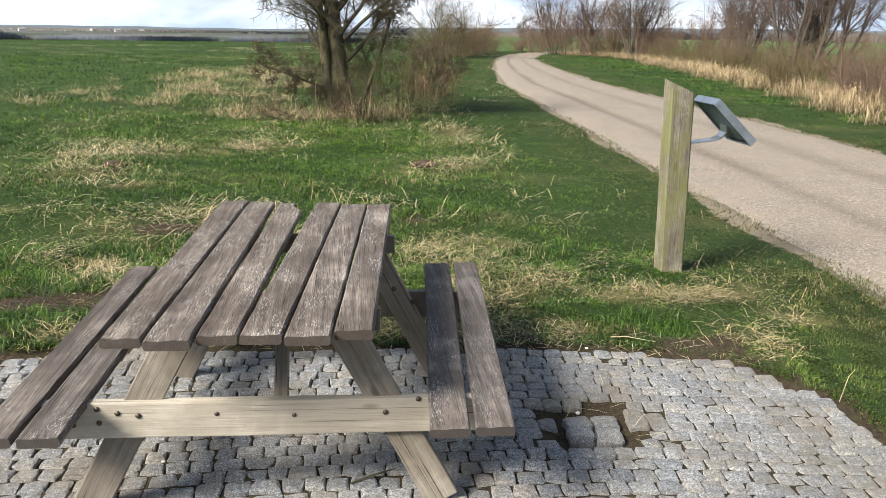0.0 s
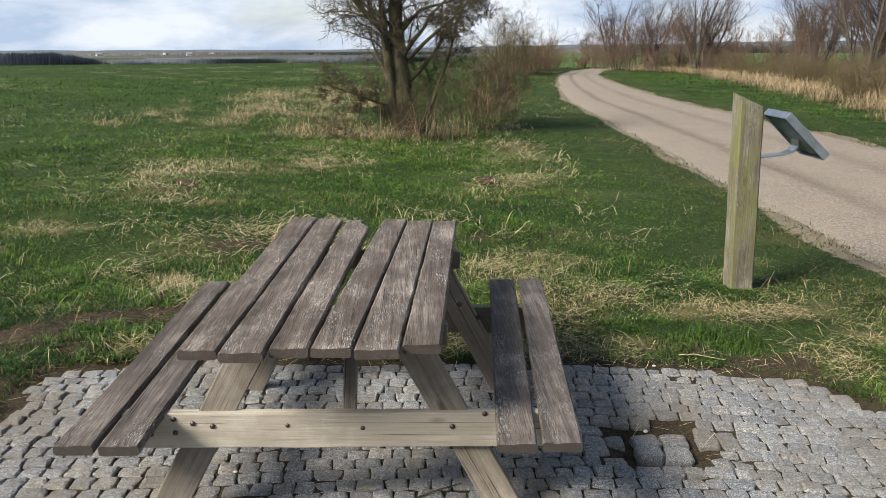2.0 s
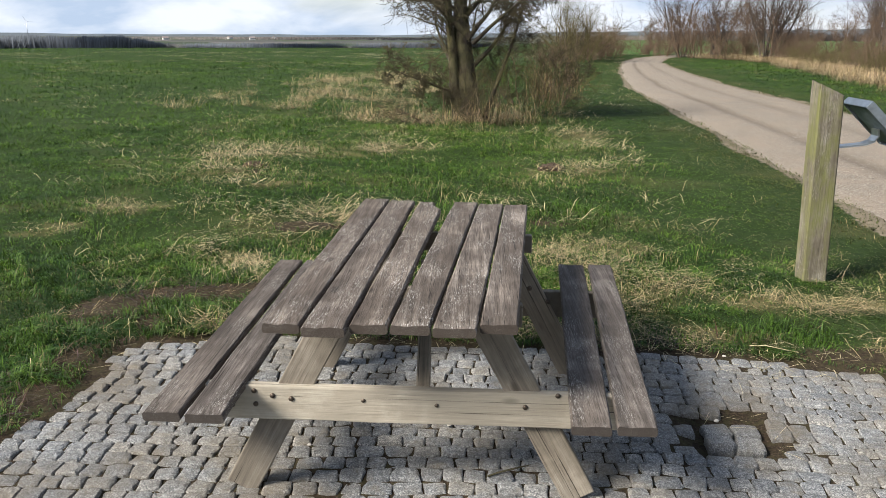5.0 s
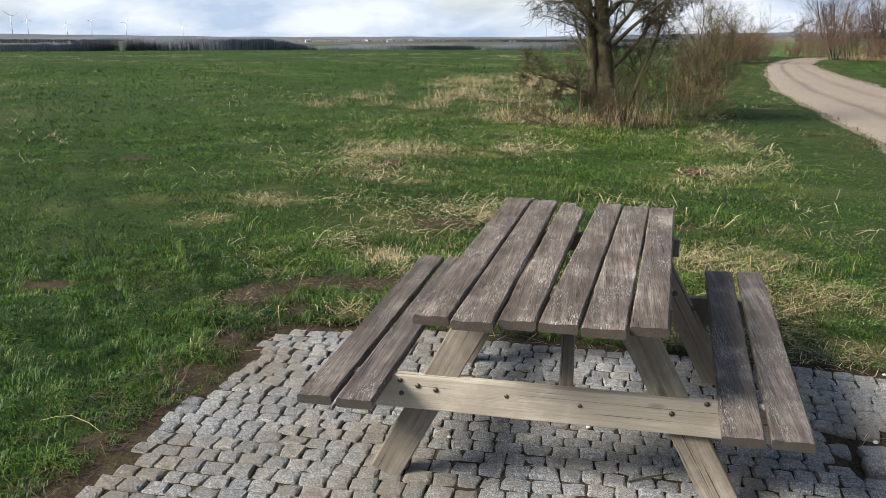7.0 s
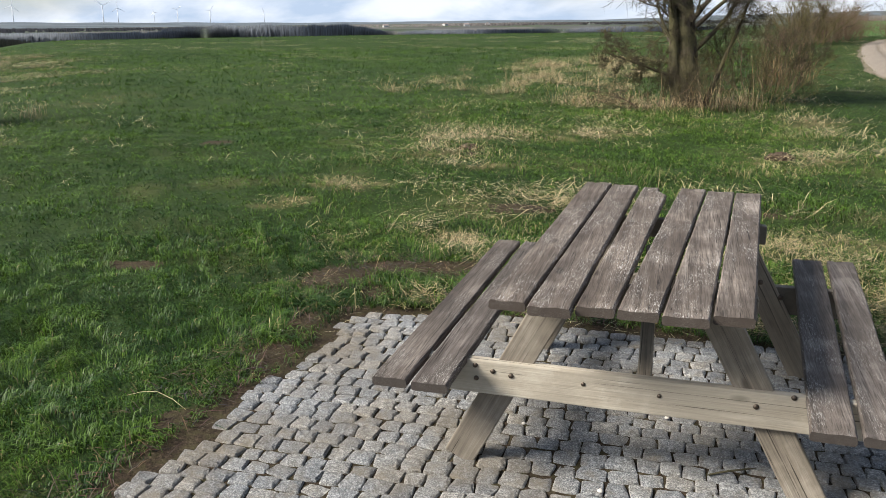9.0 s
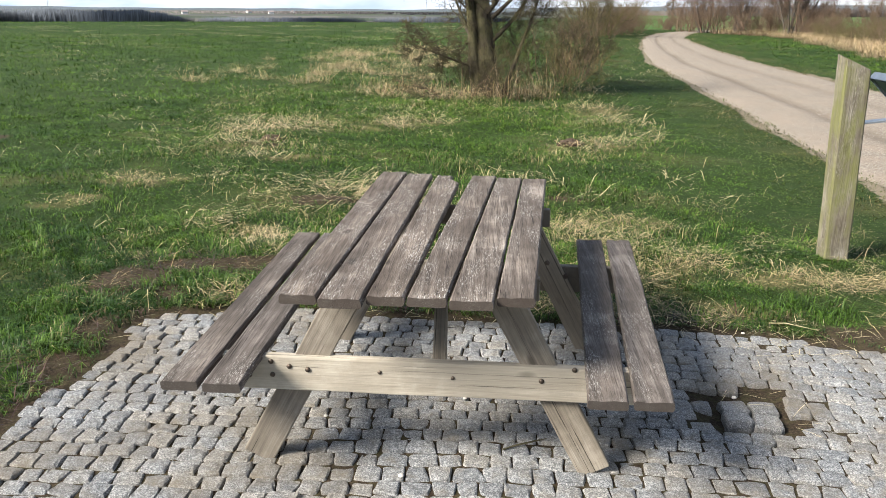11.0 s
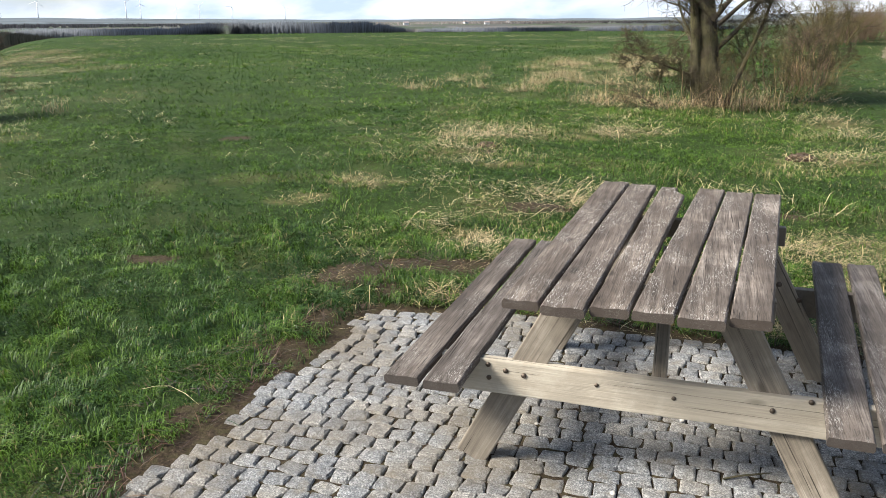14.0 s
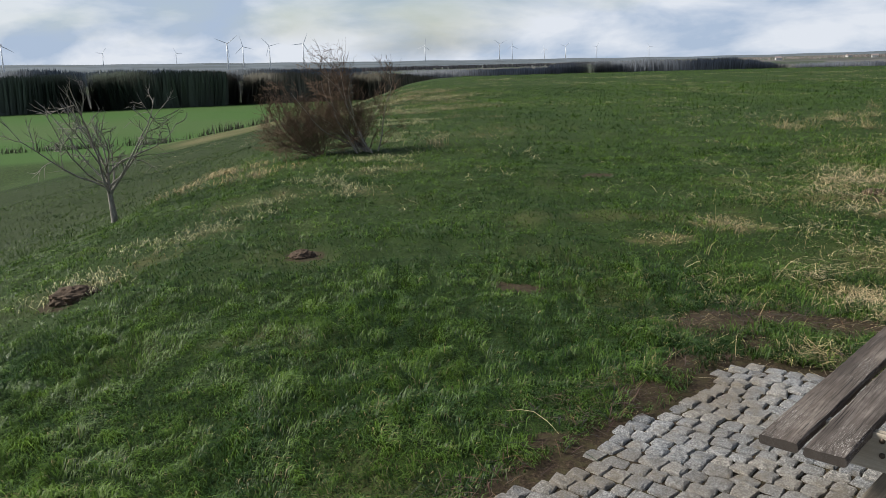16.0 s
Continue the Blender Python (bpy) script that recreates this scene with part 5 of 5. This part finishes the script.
dry(22, [(x_, 1.72, 0.28, 0.10) for x_ in (-1.0, -0.4, 0.3, 0.9, 1.4, 1.9)] + [(1.50, 0.82, 0.05, 0.2), (1.34, 0.97, 0.15, 0.04), (1.75, 1.5, 0.4, 0.12), (-1.55, 1.45, 0.15, 0.2), (2.1, 1.70, 0.3, 0.10), (2.45, 1.50, 0.2, 0.14), (1.2, 1.86, 0.3, 0.10), (1.7, 1.84, 0.3, 0.10)], 420, 0.12, 0.0026, (1.5, 0.06), "loose straws strewn over the paving's edge", bend=0.98, lift=0.012, inside=9.0)


def weeds():
    """Broad-leaved green tufts by the paving."""
    rng = np.random.default_rng(77)
    xs, ys = [], []
    for cx, cy, r, n in ((-1.50, 2.10, 0.20, 260), (-1.25, 2.15, 0.14, 120), (2.05, 2.05, 0.22, 260), (1.72, 1.95, 0.12, 90), (-2.1, 1.6, 0.15, 90), (-2.0, 0.1, 0.18, 110), (0.35, 4.5, 0.3, 260), (1.2, 4.9, 0.4, 320), (-0.4, 6.8, 0.4, 300)):
        a, q = rng.uniform(0, 6.28, n), r * np.sqrt(rng.random(n))
        xs.append(cx + q * np.cos(a))
        ys.append(cy + q * np.sin(a))
    x, y = np.concatenate(xs), np.concatenate(ys)
    n = len(x)
    t = np.array((0.085, 0.165, 0.022)) * rng.uniform(0.4, 1.2, (n, 1))
    return blades("green_tuft", "lush bright green grass tufts beside the paving", x, y, land_height(x, y), rng.uniform(0.05, 0.12, n), rng.uniform(0.004, 0.008, n), np.abs(rng.normal(0.8, 0.35, n)), t, M_BLADE, 78)


weeds()


def saplings():
    """The thin hedge of bare saplings across the valley field."""
    rng = np.random.default_rng(8)
    n = 2600
    az, r = np.radians(rng.uniform(-76, -53, n)), 135 + rng.normal(0, 0.8, n)
    x, y = EYE[0] + r * np.sin(az), EYE[1] + r * np.cos(az)
    keep = wobble(x, y, 0.5, 3.0) + rng.normal(0, 0.5, n) > -0.2
    x, y = x[keep], y[keep]
    n = len(x)
    t = np.array((0.055, 0.052, 0.032)) * rng.uniform(0.6, 1.4, (n, 1))
    blades("sapling_hedge", "thin hedge of bare saplings across the valley field", x, y, land_height(x, y), rng.uniform(0.4, 2.1, n) * (0.6 + 0.4 * np.abs(wobble(x, y, 0.35, 1.0))), rng.uniform(0.04, 0.09, n), np.abs(rng.normal(0.3, 0.25, n)), t, M_LITTER, 81)


saplings()


def gravel():
    """Loose stones on the road's nearer stretch, too many to count."""
    rng = np.random.default_rng(9)
    n = 11000
    y = 1.0 + 11.0 * rng.random(n) ** 1.3
    u = rng.uniform(-1.08, 1.08, n)
    x = road_mid(y) + u * road_half(y)
    z = land_height(road_mid(y), y) + 0.012 - 0.055 * np.abs(u) ** 10 + 0.02 * (1 - u * u)
    r = rng.uniform(0.003, 0.009, n) * rng.uniform(0.6, 1.3, n)
    octa = np.array([(1, 0, 0), (0, 1, 0), (-1, 0, 0), (0, -1, 0), (0, 0, 0.8), (0, 0, -0.6)])
    fac = np.array([(0, 1, 4), (1, 2, 4), (2, 3, 4), (3, 0, 4), (1, 0, 5), (2, 1, 5), (3, 2, 5), (0, 3, 5)])
    jig = 1 + 0.3 * rng.standard_normal((n, 6, 1))
    v = octa[None] * jig * r[:, None, None] + np.stack([x, y, z + r * 0.2], -1)[:, None, :]
    f = (np.arange(n)[:, None, None] * 6 + fac[None]).reshape(-1, 3)
    t = np.array((0.25, 0.215, 0.18)) * rng.uniform(0.6, 1.5, (n, 1))
    me = big_mesh("road_gravel", v.reshape(-1, 3), f, M_LITTER, np.repeat(t, 6, 0))
    tagged(new("road_gravel", me), "loose pale gravel lying on the road", "gravel", kind="stuff")


gravel()


# ---- paving ----
def stone_mesh(seed):
    """One rough granite sett, about one unit wide and deep, its top at z = 0."""
    rng = random.Random(seed)
    kx, ky, ka = rng.gauss(0, 0.07), rng.gauss(0, 0.07), rng.gauss(0, 0.03)
    rad = []
    for side in range(4):
        bow = rng.uniform(-0.015, 0.015)
        for v in (-0.415, 0.0, 0.395):
            x, y = 0.5 + (bow + 0.015 if v == 0 else 0) + rng.uniform(-0.040, 0.016), v + rng.uniform(-0.05, 0.04)
            for _ in range(side):
                x, y = -y, x
            rad.append((x * (1 + kx * y * 2) + ka * y, y * (1 + ky * x * 2) - ka * x))
    n = len(rad)
    verts, faces = [], []
    for f, z in ((1.0, -0.9), (1.0, -0.20), (0.965, -0.085), (0.88, -0.020)):
        for x, y in rad:
            verts.append((x * f, y * f, z + (rng.uniform(-0.040, 0.024) if z > -0.5 else 0)))
    for k in range(4):
        a = math.pi / 2 * k
        verts.append((0.30 * math.cos(a), 0.30 * math.sin(a), rng.uniform(-0.045, 0.040)))
    for r in range(3):
        for k in range(n):
            a, b = r * n + k, r * n + (k + 1) % n
            faces.append((a, b, b + n, a + n))
    top, mid = 3 * n, 4 * n
    for side in range(4):
        p, q, r, nxt = (top + 3 * side, top + 3 * side + 1, top + 3 * side + 2, top + (3 * side + 3) % n)
        faces += [(p, q, mid + side), (q, r, mid + side), (r, nxt, mid + (side + 1) % 4, mid + side)]
    faces.append((mid, mid + 1, mid + 2, mid + 3))
    return mesh_from("cobble", verts, faces, M_GRANITE)


STONES = [stone_mesh(900 + k) for k in range(24)]


def paving():
    rng = random.Random(12)
    p = tagged(new("pavement"), "grey granite sett paving with mossy joints and a broken patch", "pavement", kind="structure")
    places = []
    y = -4.25
    while y < 1.85:
        depth = rng.uniform(0.080, 0.099)
        x = -1.95 + rng.uniform(0, 0.1)
        while x < 2.78:
            w = rng.choice((rng.uniform(0.076, 0.096), rng.uniform(0.086, 0.116)))
            cx = x + w / 2
            cy = y + depth / 2 + 0.035 * math.sin(cx * 1.3 + y * 0.7) + 0.008 * math.sin(cx * 4.1 + y * 3) - 0.05 * max(0.0, cx - 1.0) ** 1.5
            ins = float(pave_inside(np.array(cx), np.array(cy)))
            broken = 1.10 + 0.2 * (cy - 0.63) < cx < 1.52 + 0.1 * (cy - 0.63) and 0.63 < cy < 1.05
            if ins > 0.02 + 0.03 * math.sin(7 * cx + 5 * cy) and not broken:
                places.append((cx, cy, w, depth, rng.gauss(0, 0.0034), rng.gauss(0, 4.0) - 4.3 * max(0.0, cx - 1.0) ** 0.5, rng.gauss(0, 1.7), rng.gauss(0, 1.7), rng.randrange(24)))
            x += w
        y += depth
    for cx, cy, up_ in ((1.285, 0.865, 0.002), (1.265, 0.755, 0.012), (1.408, 0.865, 0.004), (1.388, 0.738, 0.006)):
        places.append((cx, cy, 0.116, 0.110, up_, rng.gauss(0, 5), rng.gauss(0, 3), rng.gauss(0, 3), rng.randrange(24)))

    def matrix(c):
        cx, cy, w, d, dz, rz, rx, ry, _ = c
        z = float(tilt(np.array(cx), np.array(cy))) + dz
        turn = rng.choice((0, 180))
        return Matrix.Translation((cx, cy, z)) @ pose(0, 0, 0, rx, ry, rz) @ Matrix.Diagonal((w * rng.uniform(0.945, 1.0), d * rng.uniform(0.945, 1.0), 0.09, 1)) @ pose(0, 0, 0, 0, 0, turn)

    near = sorted(places, key=lambda c: (c[0] - 0.4) ** 2 * 0.35 + (c[1] - 0.55) ** 2)[:300]
    chosen = set(id(c) for c in near)
    for c in near:
        ob = new("cobble", STONES[c[8]])
        ob.parent = p
        ob.matrix_basis = matrix(c)
    V, F = [], []
    base = 0
    for c in places:
        if id(c) in chosen:
            continue
        m = matrix(c)
        me = STONES[c[8]]
        V += [m @ v.co for v in me.vertices]
        F += [tuple(i + base for i in f.vertices) for f in me.polygons]
        base += len(me.vertices)
    rest = part_mesh("cobbles", mesh_from("cobbles", V, F, M_GRANITE), p)
    tagged(rest, kind="stuff")


paving()


def pebbles():
    rng = random.Random(4)
    for k, (x, y) in enumerate(((0.13, 0.81), (-0.43, 0.60), (-0.08, 0.19), (1.55, 1.68), (2.42, 1.75), (1.30, 0.93), (0.62, 0.10), (-1.85, 1.25))):
        bm = bmesh.new()
        bmesh.ops.create_icosphere(bm, subdivisions=2, radius=0.010 * rng.uniform(0.7, 1.3))
        for v in bm.verts:
            v.co *= 1 + 0.25 * noise.noise(v.co * 90 + Vector((k, 0, 0)))
        bmesh.ops.scale(bm, vec=(1.2, 1, 0.7), verts=bm.verts)
        me = bpy.data.meshes.new("pebble")
        bm.to_mesh(me)
        bm.free()
        me.materials.append(M_PEBBLE)
        ob = tagged(new("pebble", me), "small pale pebble lying on the ground", "stone", "pebbles")
        ob.location = (x, y, float(tilt(np.array(x), np.array(y))) + 0.008)


pebbles()


def mole_hills():
    rng = random.Random(15)
    for x, y, r in ((-2.45, 7.55, 0.11), (1.18, 7.60, 0.12), (-6.55, 0.35, 0.16), (-5.6, 1.95, 0.10)):
        bm = bmesh.new()
        bmesh.ops.create_icosphere(bm, subdivisions=4, radius=r)
        for v in bm.verts:
            k = 1 + 0.28 * noise.noise(v.co * 16 + Vector((x, y, 0))) + 0.15 * noise.noise(v.co * 60)
            v.co = Vector((v.co.x * k * 1.2, v.co.y * k, v.co.z * k * 0.55))
        me = bpy.data.meshes.new("mole_hill")
        bm.to_mesh(me)
        bm.free()
        me.materials.append(M_EARTH)
        ob = tagged(new("mole_hill", me), "low crumbly brown molehill in the grass", "molehill", "molehills in the meadow")
        ob.location = (x, y, float(land_height(x, y)) + r * 0.12)
        ob.rotation_euler = (0, 0, rng.uniform(0, 6))


mole_hills()


def lying(name, label, category, pts, r, mat):
    me = tubes(name, [([Vector((x, y, float(land_height(x, y)) + z)) for x, y, z in pts], [r] * (len(pts) - 1) + [r * 0.4])], 5, mat)
    return tagged(new(name, me), label, category)


lying("twig", "thin dark twig lying on the cobbles", "twig", ((0.29, 0.40, 0.010), (0.34, 0.43, 0.013), (0.41, 0.47, 0.011), (0.46, 0.50, 0.008)), 0.004, M_BARK)
lying("straw_stalk", "long pale dry stalk curling out of the grass", "stalk", ((-2.12, 0.33, 0.04), (-2.05, 0.34, 0.06), (-1.99, 0.36, 0.06), (-1.90, 0.34, 0.045), (-1.82, 0.31, 0.02)), 0.0011, M_STALK)
lying("straw_stalk", "long pale dry stalk lying beside the paving", "stalk", ((1.72, 1.80, 0.02), (1.80, 1.78, 0.03), (1.95, 1.72, 0.02)), 0.0028, M_STALK)
